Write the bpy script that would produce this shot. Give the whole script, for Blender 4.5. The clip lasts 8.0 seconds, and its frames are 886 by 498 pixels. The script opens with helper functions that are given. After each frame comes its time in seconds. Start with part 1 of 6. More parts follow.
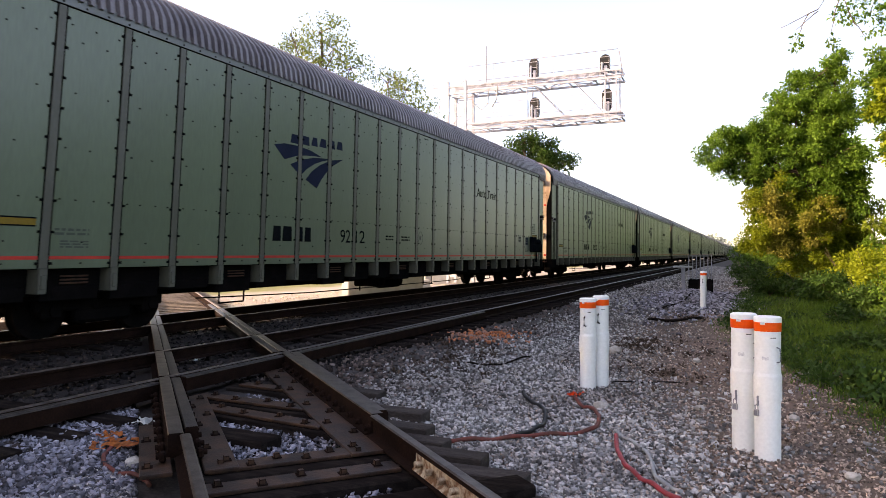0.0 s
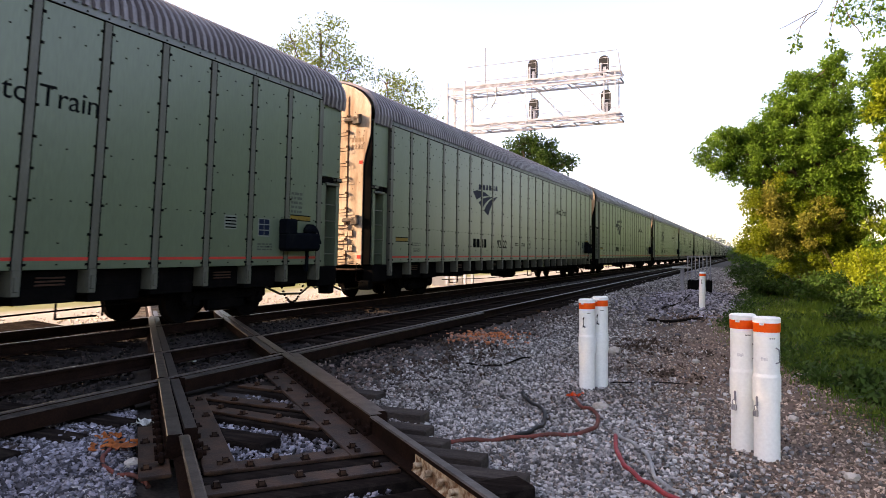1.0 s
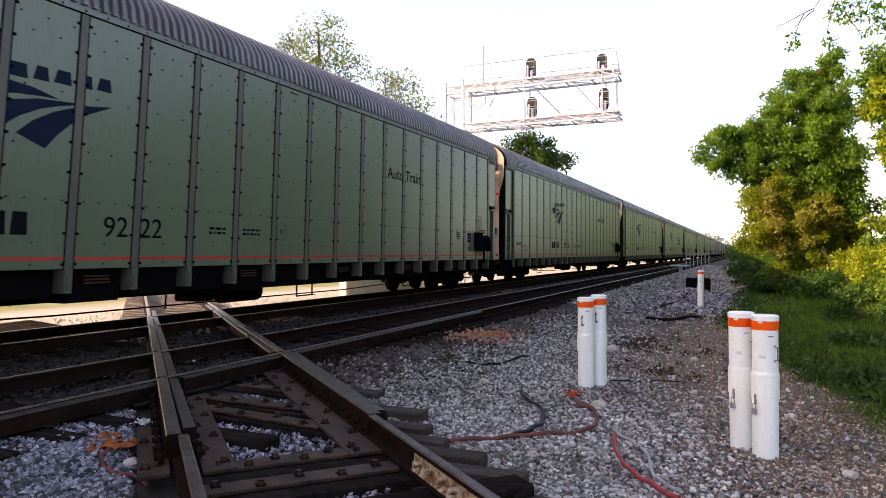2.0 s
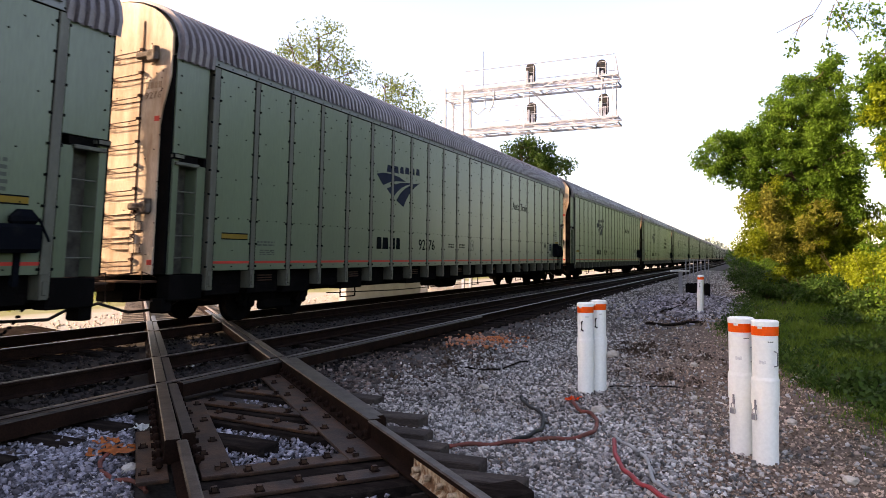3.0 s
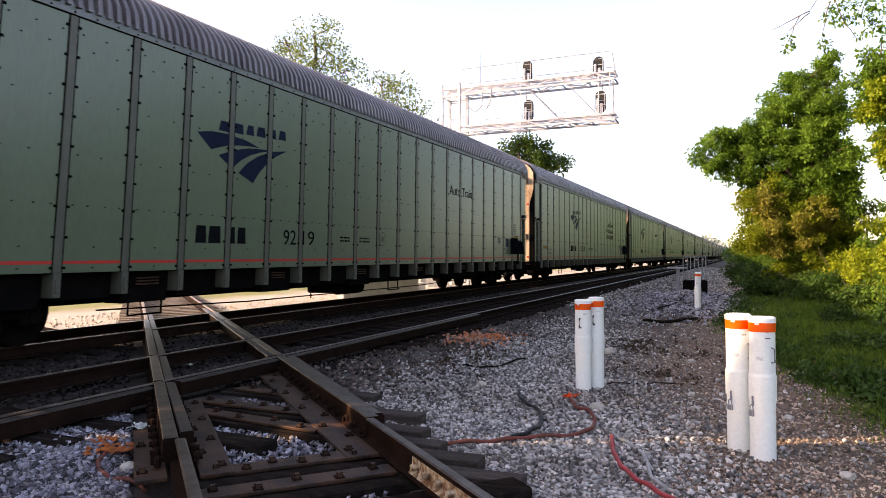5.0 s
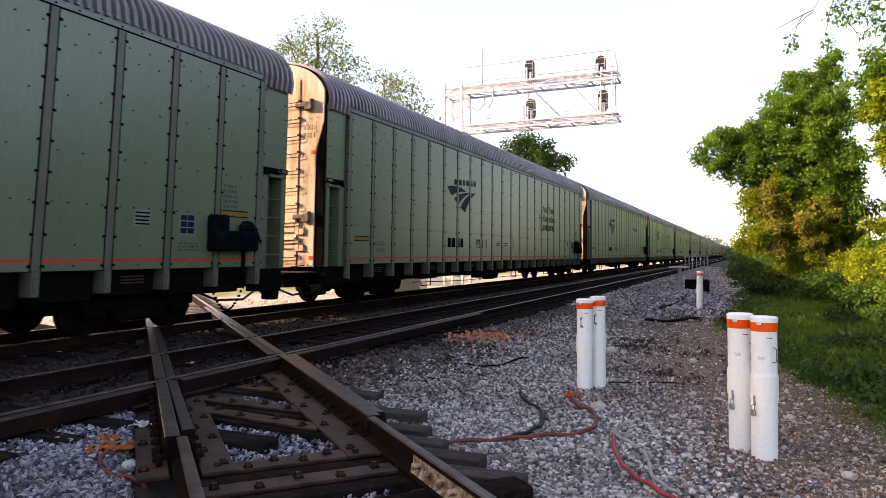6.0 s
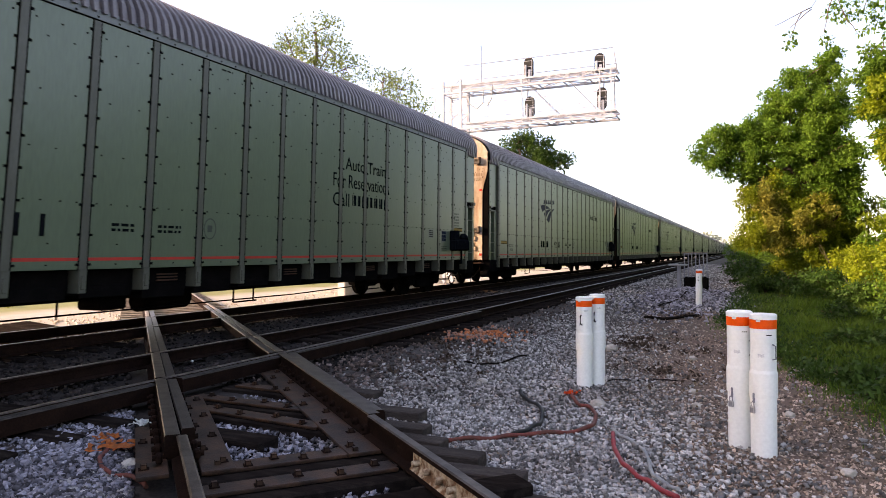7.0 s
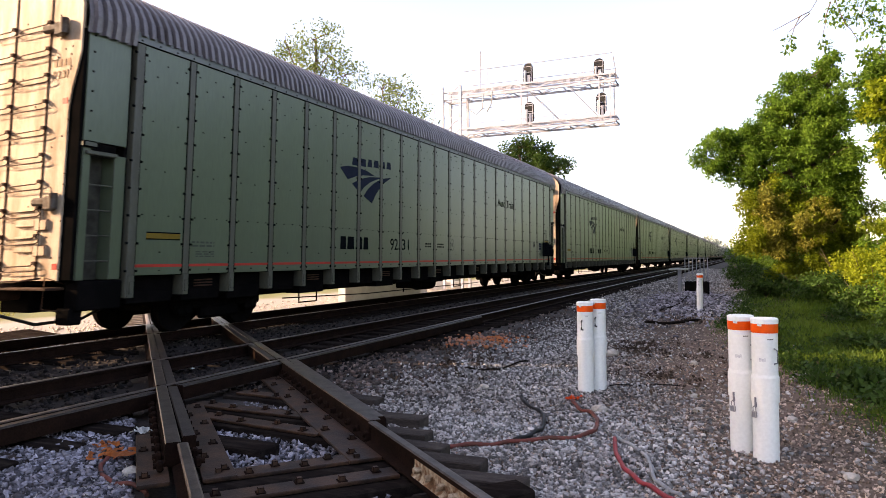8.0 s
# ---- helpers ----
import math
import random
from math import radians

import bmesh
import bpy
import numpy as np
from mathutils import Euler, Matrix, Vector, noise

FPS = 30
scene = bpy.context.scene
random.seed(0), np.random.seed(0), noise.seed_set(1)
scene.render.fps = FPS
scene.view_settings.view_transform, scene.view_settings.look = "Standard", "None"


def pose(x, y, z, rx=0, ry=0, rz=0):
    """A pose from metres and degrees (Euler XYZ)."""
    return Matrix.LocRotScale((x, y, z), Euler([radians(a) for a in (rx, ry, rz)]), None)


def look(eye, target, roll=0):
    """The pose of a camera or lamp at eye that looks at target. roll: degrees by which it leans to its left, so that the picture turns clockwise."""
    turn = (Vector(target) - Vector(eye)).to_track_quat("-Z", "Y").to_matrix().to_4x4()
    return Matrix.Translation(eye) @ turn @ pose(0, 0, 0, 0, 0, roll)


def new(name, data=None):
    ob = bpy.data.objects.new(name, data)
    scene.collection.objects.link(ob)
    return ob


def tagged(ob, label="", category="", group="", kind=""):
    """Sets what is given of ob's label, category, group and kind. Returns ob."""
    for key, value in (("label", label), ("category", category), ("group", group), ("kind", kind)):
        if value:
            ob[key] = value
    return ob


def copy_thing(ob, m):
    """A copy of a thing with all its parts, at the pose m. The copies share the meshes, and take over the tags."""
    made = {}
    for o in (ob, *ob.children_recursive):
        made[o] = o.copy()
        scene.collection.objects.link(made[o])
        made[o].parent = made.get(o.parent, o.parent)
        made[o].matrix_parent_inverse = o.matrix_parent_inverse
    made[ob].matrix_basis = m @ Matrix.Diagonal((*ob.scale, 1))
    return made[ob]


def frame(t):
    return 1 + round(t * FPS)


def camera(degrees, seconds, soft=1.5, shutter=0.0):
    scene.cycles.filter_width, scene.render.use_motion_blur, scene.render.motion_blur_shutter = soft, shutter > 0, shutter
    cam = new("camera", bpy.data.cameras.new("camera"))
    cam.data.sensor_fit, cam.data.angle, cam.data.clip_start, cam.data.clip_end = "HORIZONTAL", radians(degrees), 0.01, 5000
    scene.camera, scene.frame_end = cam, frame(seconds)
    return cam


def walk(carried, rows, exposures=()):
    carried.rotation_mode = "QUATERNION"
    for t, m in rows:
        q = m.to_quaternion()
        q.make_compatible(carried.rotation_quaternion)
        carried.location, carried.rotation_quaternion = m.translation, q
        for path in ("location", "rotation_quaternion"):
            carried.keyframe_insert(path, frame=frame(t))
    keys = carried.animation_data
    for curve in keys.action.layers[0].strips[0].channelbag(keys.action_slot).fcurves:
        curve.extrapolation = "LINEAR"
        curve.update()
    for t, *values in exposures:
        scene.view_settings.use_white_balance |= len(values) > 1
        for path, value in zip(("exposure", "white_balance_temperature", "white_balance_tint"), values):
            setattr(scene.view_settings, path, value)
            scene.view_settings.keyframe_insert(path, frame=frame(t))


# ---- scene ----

# ---- camera: hand-held on one spot, turning slightly ----
EYE = (0.0, 0.0, 1.248)
cam = camera(65.75, 8.0, soft=0.8, shutter=1.0)
scene.cycles.rolling_shutter_type, scene.cycles.rolling_shutter_duration = "TOP", 0.05    # the phone reads its rows one after another


def aim(yaw, pitch, roll):
    """yaw: degrees to the left of the tracks' line; pitch: upwards."""
    a, b = radians(yaw), radians(pitch)
    way = Vector((-math.sin(a) * math.cos(b), math.cos(a) * math.cos(b), math.sin(b)))
    return look(EYE, Vector(EYE) + way * 10, roll)


AIMS = [
    (0.0, 24.083, 0.433, -0.002),
    (0.5, 24.042, 0.514, -0.048),
    (1.0, 24.01, 0.514, -0.046),
    (1.5, 23.913, 0.284, -0.178),
    (3.0, 23.861, 0.842, -0.148),
    (3.5, 23.683, 0.913, -0.253),
    (4.0, 23.602, 0.8, -0.326),
    (4.5, 23.598, 0.709, -0.372),
    (6.0, 23.804, 0.55, -0.215),
    (6.5, 23.76, 0.508, -0.286),
    (7.0, 23.746, 0.389, -0.348),
    (7.5, 23.859, 0.575, -0.5),
    (8.0, 23.778, 0.867, -0.648),
]
walk(cam, [(t, aim(a, b, c)) for t, a, b, c in AIMS], [(0.0, 2.2, 9000, 24), (8.0, 2.2, 9000, 24)])

# ---- light: low warm sun behind the train, open sky ----
SUN_FROM = Vector((-0.82, -0.42, 0.40)).normalized()   # where the sun stands
elev = math.asin(SUN_FROM.z)
world = bpy.data.worlds.new("sky")
world.use_nodes = True
scene.world = world
nt = world.node_tree
sky = nt.nodes.new("ShaderNodeTexSky")
sky.sky_type = "NISHITA"
sky.sun_disc = False
sky.sun_elevation = elev
sky.sun_rotation = math.atan2(SUN_FROM.x, SUN_FROM.y)
sky.air_density, sky.dust_density, sky.ozone_density = 0.7, 1.2, 1.0
bg = nt.nodes["Background"]
bg.inputs["Strength"].default_value = 0.15
nt.links.new(sky.outputs["Color"], bg.inputs["Color"])

lamp = bpy.data.lights.new("sun", "SUN")
lamp.energy, lamp.angle, lamp.color = 2.5, radians(0.6), (1.0, 0.84, 0.63)
sun = new("sun", lamp)
sun.matrix_world = look(SUN_FROM * 60, (0, 0, 0))


# ---- materials ----
def mat(name, base, rough=0.7, metal=0.0, second=None, scale=4.0, mix=(0.4, 0.65), fine=0.12, fine_scale=60.0,
        bump=0.0, bump_scale=40.0, random=0.0, stretch=(1, 1, 1), spec=0.18, coat=0.0, island=None):
    """A procedural surface: base, blotches of a second colour, fine grain, relief, and change from piece to piece."""
    m = bpy.data.materials.new(name)
    m.use_nodes = True
    t = m.node_tree
    n, ln = t.nodes, t.links
    p = n["Principled BSDF"]
    p.inputs["Roughness"].default_value, p.inputs["Metallic"].default_value = rough, metal
    p.inputs["Specular IOR Level"].default_value = spec
    p.inputs["Coat Weight"].default_value = coat
    co = n.new("ShaderNodeTexCoord")
    mp = n.new("ShaderNodeMapping")
    mp.inputs["Scale"].default_value = stretch
    ln.new(co.outputs["Object"], mp.inputs["Vector"])
    at = mp.outputs["Vector"]

    def noise_at(s, detail=5.0):
        k = n.new("ShaderNodeTexNoise")
        k.inputs["Scale"].default_value, k.inputs["Detail"].default_value = s, detail
        ln.new(at, k.inputs["Vector"])
        return k.outputs["Fac"]

    def blend(fac, a, b, kind="MIX"):
        k = n.new("ShaderNodeMix")
        k.data_type, k.blend_type = "RGBA", kind
        for slot, v in ((0, fac), (6, a), (7, b)):
            if hasattr(v, "is_linked"):
                ln.new(v, k.inputs[slot])
            else:
                k.inputs[slot].default_value = v if slot == 0 else (*v, 1)
        return k.outputs[2]

    def ramp(fac, lo, hi):
        k = n.new("ShaderNodeMapRange")
        k.inputs["From Min"].default_value, k.inputs["From Max"].default_value = lo, hi
        ln.new(fac, k.inputs["Value"])
        return k.outputs["Result"]

    col = blend(ramp(noise_at(scale), *mix), base, second) if second else blend(0.0, base, base)
    if fine:
        g = n.new("ShaderNodeMapRange")
        g.inputs["From Min"].default_value, g.inputs["From Max"].default_value = 0.3, 0.7
        g.inputs["To Min"].default_value, g.inputs["To Max"].default_value = 1 - fine, 1 + fine
        ln.new(noise_at(fine_scale, 3.0), g.inputs["Value"])
        h = n.new("ShaderNodeVectorMath")
        h.operation = "SCALE"
        ln.new(col, h.inputs[0])
        ln.new(g.outputs["Result"], h.inputs["Scale"])
        col = h.outputs["Vector"]
    if random:
        o = n.new("ShaderNodeObjectInfo")
        i = n.new("ShaderNodeNewGeometry")
        a = n.new("ShaderNodeMath")
        a.operation = "ADD"
        ln.new(o.outputs["Random"], a.inputs[0])
        ln.new(i.outputs["Random Per Island"], a.inputs[1])
        b = n.new("ShaderNodeMapRange")
        b.inputs["From Max"].default_value = 2.0
        b.inputs["To Min"].default_value, b.inputs["To Max"].default_value = 1 - random, 1 + random
        ln.new(a.outputs[0], b.inputs["Value"])
        h = n.new("ShaderNodeVectorMath")
        h.operation = "SCALE"
        ln.new(col, h.inputs[0])
        ln.new(b.outputs["Result"], h.inputs["Scale"])
        col = h.outputs["Vector"]
    if island:
        # each loose piece its own lightness, most of them dull and a few pale
        i = n.new("ShaderNodeNewGeometry")
        q = n.new("ShaderNodeMath")
        q.operation = "POWER"
        q.inputs[1].default_value = 1.5
        ln.new(i.outputs["Random Per Island"], q.inputs[0])
        b = n.new("ShaderNodeMapRange")
        b.inputs["To Min"].default_value, b.inputs["To Max"].default_value = island
        ln.new(q.outputs[0], b.inputs["Value"])
        h = n.new("ShaderNodeVectorMath")
        h.operation = "SCALE"
        ln.new(col, h.inputs[0])
        ln.new(b.outputs["Result"], h.inputs["Scale"])
        col = h.outputs["Vector"]
    ln.new(col, p.inputs["Base Color"])
    if bump:
        k = n.new("ShaderNodeBump")
        k.inputs["Strength"].default_value, k.inputs["Distance"].default_value = bump, 0.01
        ln.new(noise_at(bump_scale), k.inputs["Height"])
        ln.new(k.outputs["Normal"], p.inputs["Normal"])
    return m


CAR_PAINT = mat("weathered_silver_green_paint", (0.088, 0.116, 0.078), 0.30, 0.0, (0.066, 0.088, 0.058), 0.9, (0.3, 0.75), 0.08, 30, 0.05, 3, 0.14, (1, 1, 0.16), spec=0.43)
POST_PAINT = mat("weathered_grey_post_paint", (0.074, 0.077, 0.060), 0.45, 0.0, (0.044, 0.041, 0.032), 2.5, (0.4, 0.7), 0.14, 40, 0.05, 12, 0.08, (1, 1, 0.3), spec=0.35)
STUB_GRIME_RECESS_SHADE = mat("grimy_stub_paint_and_recess_shade", (0.060, 0.060, 0.050), 0.6, 0.0, (0.028, 0.025, 0.021), 5, (0.35, 0.65), 0.2, 40, 0.1, 20, 0.1, spec=0.15)
FASCIA = mat("pale_fascia_paint", (0.125, 0.14, 0.145), 0.4, 0.0, (0.085, 0.095, 0.095), 1.6, (0.4, 0.75), 0.07, 40, spec=0.45)
ROOF = mat("dull_galvanised_roof_steel", (0.172, 0.153, 0.165), 0.42, 0.15, (0.100, 0.085, 0.094), 1.3, (0.35, 0.75), 0.10, 25, 0.1, 30, spec=0.4)
SILL_STEEL = mat("grimy_black_steel_and_gap_shade", (0.004, 0.004, 0.004), 0.85, 0.0, (0.007, 0.006, 0.006), 3.0, (0.45, 0.7), 0.15, 30, 0.1, 40, spec=0.0)
END_PAINT = mat("rust_streaked_cream_end_paint", (0.46, 0.375, 0.30), 0.6, 0.0, (0.22, 0.125, 0.070), 2.2, (0.42, 0.72), 0.14, 40, 0.05, 20, 0.0, (1.5, 1, 0.25))
FADED_MARK = mat("faded_brown_stencil", (0.25, 0.17, 0.115), 0.7)
RUST = mat("rusted_steel", (0.055, 0.026, 0.017), 0.8, 0.0, (0.028, 0.016, 0.012), 8, (0.35, 0.7), 0.2, 80, 0.3, 60, 0.15)
NAVY = mat("navy_blue_vinyl", (0.005, 0.009, 0.024), 0.55, 0.0, (0.008, 0.012, 0.03), 3, (0.4, 0.7), 0.05, spec=0.04)
BLACK = mat("black_lettering", (0.006, 0.007, 0.008), 0.6, spec=0.0)
RED = mat("red_stripe", (0.46, 0.036, 0.026), 0.5, 0.0, (0.34, 0.034, 0.026), 3, (0.4, 0.7), 0.08)
YELLOW = mat("faded_yellow_label", (0.17, 0.105, 0.012), 0.6)
FAINT = mat("faint_grey_stencil", (0.055, 0.065, 0.055), 0.6)
WHITE = mat("white_pvc", (0.80, 0.82, 0.80), 0.35, 0.0, (0.70, 0.71, 0.68), 2.5, (0.55, 0.85), 0.05, 40, 0.02, 20, 0.03, spec=0.35)
ORANGE = mat("orange_reflective_band", (0.90, 0.095, 0.008), 0.4, 0.0, (0.80, 0.08, 0.008), 12, (0.4, 0.7), 0.05)
STEEL = mat("galvanised_steel", (0.55, 0.56, 0.57), 0.35, 0.8, (0.42, 0.42, 0.43), 12, (0.4, 0.7), 0.08)
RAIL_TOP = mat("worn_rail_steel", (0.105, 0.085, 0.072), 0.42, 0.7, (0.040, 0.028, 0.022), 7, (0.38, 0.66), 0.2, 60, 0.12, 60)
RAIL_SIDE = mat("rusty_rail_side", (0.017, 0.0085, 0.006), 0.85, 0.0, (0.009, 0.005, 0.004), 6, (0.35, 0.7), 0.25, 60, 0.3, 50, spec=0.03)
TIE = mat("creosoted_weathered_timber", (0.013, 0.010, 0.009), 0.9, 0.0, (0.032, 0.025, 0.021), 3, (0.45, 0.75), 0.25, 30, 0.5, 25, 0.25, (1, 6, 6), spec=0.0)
GRIMY_SHADED_TOP = mat("grimy_shaded_rail_top", (0.040, 0.031, 0.026), 0.5, 0.2, (0.018, 0.013, 0.011), 7, (0.38, 0.66), 0.25, 60, 0.2, 60, spec=0.25)
# beyond the train: dust and full sun are both put into these pale colours
SUNLIT_DUSTY_RAIL = mat("dusty_sunlit_rail", (0.22, 0.18, 0.155), 0.6, 0.2, (0.12, 0.085, 0.07), 6, (0.4, 0.7), 0.2, 60, 0.1, 60)
SUNLIT_DUSTY_TIE = mat("dusty_sunlit_timber", (0.20, 0.165, 0.14), 0.95, 0.0, (0.10, 0.078, 0.065), 2, (0.4, 0.7), 0.25, 30, 0.4, 25, 0.3, (1, 6, 6), spec=0.05)
STONE = mat("grey_ballast_stone", (0.37, 0.355, 0.345), 0.92, 0.0, (0.25, 0.225, 0.212), 0.5, (0.4, 0.65), 0.25, 70, 0.3, 60, island=(0.25, 1.85))
SIGNAL_PAINT = mat("aluminium_paint", (0.37, 0.385, 0.45), 0.5, 0.0, (0.26, 0.26, 0.31), 2, (0.45, 0.75), 0.06)
HANDRAIL = mat("weathered_galvanised_pipe", (0.20, 0.205, 0.235), 0.5, 0.0, (0.14, 0.14, 0.16), 2, (0.45, 0.75), 0.06)
SIGNAL_BLACK = mat("matt_black_signal_paint", (0.02, 0.02, 0.022), 0.6)
BARK = mat("grey_brown_bark", (0.12, 0.085, 0.06), 0.9, 0.0, (0.07, 0.05, 0.035), 6, (0.35, 0.7), 0.25, 30, 0.6, 18, 0, (1, 1, 0.2))
CONCRETE = mat("weathered_concrete", (0.42, 0.41, 0.39), 0.85, 0.0, (0.33, 0.32, 0.30), 2, (0.4, 0.7), 0.1, 40, 0.2, 30)
DARK_RUBBER = mat("black_rubber_hose", (0.02, 0.02, 0.02), 0.55)


def leaf_mat(name, a, b, glow=0.35):
    m = mat(name, a, 0.5, 0.0, b, 0.7, (0.35, 0.65), 0.15, 5, 0.0, 40, 0.45, spec=0.15)
    t = m.node_tree
    p = t.nodes["Principled BSDF"]
    tr = t.nodes.new("ShaderNodeBsdfTranslucent")
    mx = t.nodes.new("ShaderNodeMixShader")
    mx.inputs[0].default_value = glow
    col = p.inputs["Base Color"].links[0].from_socket
    t.links.new(col, tr.inputs["Color"])
    t.links.new(p.outputs[0], mx.inputs[1])
    t.links.new(tr.outputs[0], mx.inputs[2])
    t.links.new(mx.outputs[0], t.nodes["Material Output"].inputs["Surface"])
    return m


LEAF = leaf_mat("green_tree_leaf", (0.070, 0.146, 0.018), (0.112, 0.205, 0.028), 0.45)
LEAF_YELLOW = leaf_mat("yellow_green_leaf", (0.24, 0.285, 0.024), (0.165, 0.235, 0.020), 0.45)
LEAF_DARK = leaf_mat("dark_green_shrub_leaf", (0.025, 0.062, 0.012), (0.05, 0.10, 0.018))
LEAF_FAR = leaf_mat("pale_spring_leaf", (0.16, 0.20, 0.06), (0.12, 0.17, 0.06))
DRY = leaf_mat("dry_brown_vine_leaf", (0.26, 0.245, 0.05), (0.19, 0.20, 0.04), 0.4)
GRASS = leaf_mat("grass_blade", (0.055, 0.112, 0.014), (0.095, 0.150, 0.020), 0.35)


# ---- small builders ----
def finish(name, bm, material, smooth=False):
    me = bpy.data.meshes.new(name)
    bm.normal_update()
    bm.to_mesh(me)
    bm.free()
    for m in material if isinstance(material, (list, tuple)) else (material,):
        me.materials.append(m)
    if smooth:
        me.polygons.foreach_set("use_smooth", [True] * len(me.polygons))
    return me


def part(name, bm, material, parent, label="", smooth=False, at=None):
    me = bm if isinstance(bm, bpy.types.Mesh) else finish(name, bm, material, smooth)
    ob = new(name, me)
    ob.parent = parent
    if at is not None:
        ob.matrix_basis = at
    return tagged(ob, label) if label else ob


def thing(name, bm, material, label, category, group="", kind="", smooth=False, at=None):
    ob = new(name, finish(name, bm, material, smooth))
    if at is not None:
        ob.matrix_basis = at
    return tagged(ob, label, category, group, kind)


def root(name, label, category, group="", at=None, kind=""):
    ob = new(name)
    ob.empty_display_size = 0.2
    if at is not None:
        ob.matrix_basis = at
    return tagged(ob, label, category, group, kind)


def box(bm, lo, hi, bevel=0.0, m=None, mi=0):
    """An upright block between two corners, its edges rounded by bevel."""
    lo, hi = Vector(lo), Vector(hi)
    r = bmesh.ops.create_cube(bm, size=1.0, matrix=(m or Matrix()) @ Matrix.Translation((lo + hi) / 2) @ Matrix.Diagonal((*(hi - lo), 1)))
    vs = r["verts"]
    faces = {f for v in vs for f in v.link_faces}
    if bevel:
        es = {e for v in vs for e in v.link_edges}
        out = bmesh.ops.bevel(bm, geom=list(es), offset=bevel, segments=1, affect="EDGES")
        faces = {f for f in faces if f.is_valid} | set(out["faces"])
    for f in faces:
        f.material_index = mi
    return bm


def tube(bm, a, b, r0, r1=None, n=8, caps=True, mi=0):
    a, b = Vector(a), Vector(b)
    r1 = r0 if r1 is None else r1
    m = Matrix.Translation((a + b) / 2) @ (b - a).to_track_quat("Z", "Y").to_matrix().to_4x4()
    r = bmesh.ops.create_cone(bm, cap_ends=caps, segments=n, radius1=r0, radius2=r1, depth=(b - a).length, matrix=m)
    for f in {f for v in r["verts"] for f in v.link_faces}:
        f.material_index = mi
        f.smooth = len(f.verts) == 4
        if len(f.verts) != 4:
            for e in f.edges:
                e.smooth = False
    return bm


def sweep(bm, pts, r, n=6, mi=0):
    """A round bar along points."""
    pts = [Vector(p) for p in pts]
    rings = []
    for i, p in enumerate(pts):
        way = (pts[min(i + 1, len(pts) - 1)] - pts[max(i - 1, 0)]).normalized()
        q = way.to_track_quat("Z", "Y").to_matrix()
        rr = r[i] if isinstance(r, (list, tuple)) else r
        rings.append([bm.verts.new(p + q @ Vector((math.cos(a) * rr, math.sin(a) * rr, 0))) for a in (math.tau * k / n for k in range(n))])
    for a, b in zip(rings, rings[1:]):
        for k in range(n):
            f = bm.faces.new((a[k], a[(k + 1) % n], b[(k + 1) % n], b[k]))
            f.smooth, f.material_index = True, mi
    for ring in (rings[0][::-1], rings[-1]):
        bm.faces.new(ring).material_index = mi
    return bm


def extrude_profile(bm, prof, y0, y1, m=None, mi=0, top=None):
    """A closed profile (x, z), counter-clockwise, drawn out along y; faces above the height top take material 1."""
    m = m or Matrix()
    a = [bm.verts.new(m @ Vector((x, y0, z))) for x, z in prof]
    b = [bm.verts.new(m @ Vector((x, y1, z))) for x, z in prof]
    k = len(prof)
    for i in range(k):
        j = (i + 1) % k
        f = bm.faces.new((a[i], a[j], b[j], b[i]))
        f.material_index = 1 if top is not None and min(prof[i][1], prof[j][1]) > top else mi
    bm.faces.new(a[::-1]).material_index = mi
    bm.faces.new(b).material_index = mi
    return bm


def flat_shape(bm, pts, m=None, depth=0.004, mi=0):
    """A thin plate from an outline in the y-z plane, facing +x."""
    m = m or Matrix()
    a = [bm.verts.new(m @ Vector((0, y, z))) for y, z in pts]
    f = bm.faces.new(a)
    f.normal_update()
    r = bmesh.ops.extrude_face_region(bm, geom=[f])
    bmesh.ops.translate(bm, verts=[v for v in r["geom"] if isinstance(v, bmesh.types.BMVert)], vec=m.to_3x3() @ Vector((depth, 0, 0)))
    bmesh.ops.recalc_face_normals(bm, faces=bm.faces)
    return bm

# ---- plan ----
NEAR_X, FAR_X = -6.187, -10.343            # centre lines of the two parallel tracks
HALF = 0.7525                              # half the distance between rail heads
CROSS_A, CROSS_B = 0.7339, 0.969           # the crossing line: normal angle and offset
CROSS_N = Vector((math.sin(CROSS_A), math.cos(CROSS_A), 0))
CROSS_D = Vector((math.cos(CROSS_A), -math.sin(CROSS_A), 0))


def smooth(a, b, x):
    k = min(1.0, max(0.0, (x - a) / (b - a)))
    return k * k * (3 - 2 * k)


def ground_z(x, y):
    z = -0.24 - 0.14 * smooth(-4.9, -2.2, x) + 0.25 * smooth(1.5, 6.0, x) * smooth(6, 16, y)
    z += -0.25 * smooth(-12.3, -15.0, x) + 0.12 * smooth(-16, -40, x)
    if -4.6 < x < 40 or x < -12.6:
        z += 0.035 * noise.noise(Vector((x * 0.6, y * 0.6, 0))) + 0.02 * noise.noise(Vector((x * 2.3, y * 2.3, 3)))
    # a low heap of fresh ballast beside the far cabinets
    z += 0.32 * math.exp(-((x + 1.9) / 1.0) ** 2 - ((y - 25.5) / 4.0) ** 2)
    return z


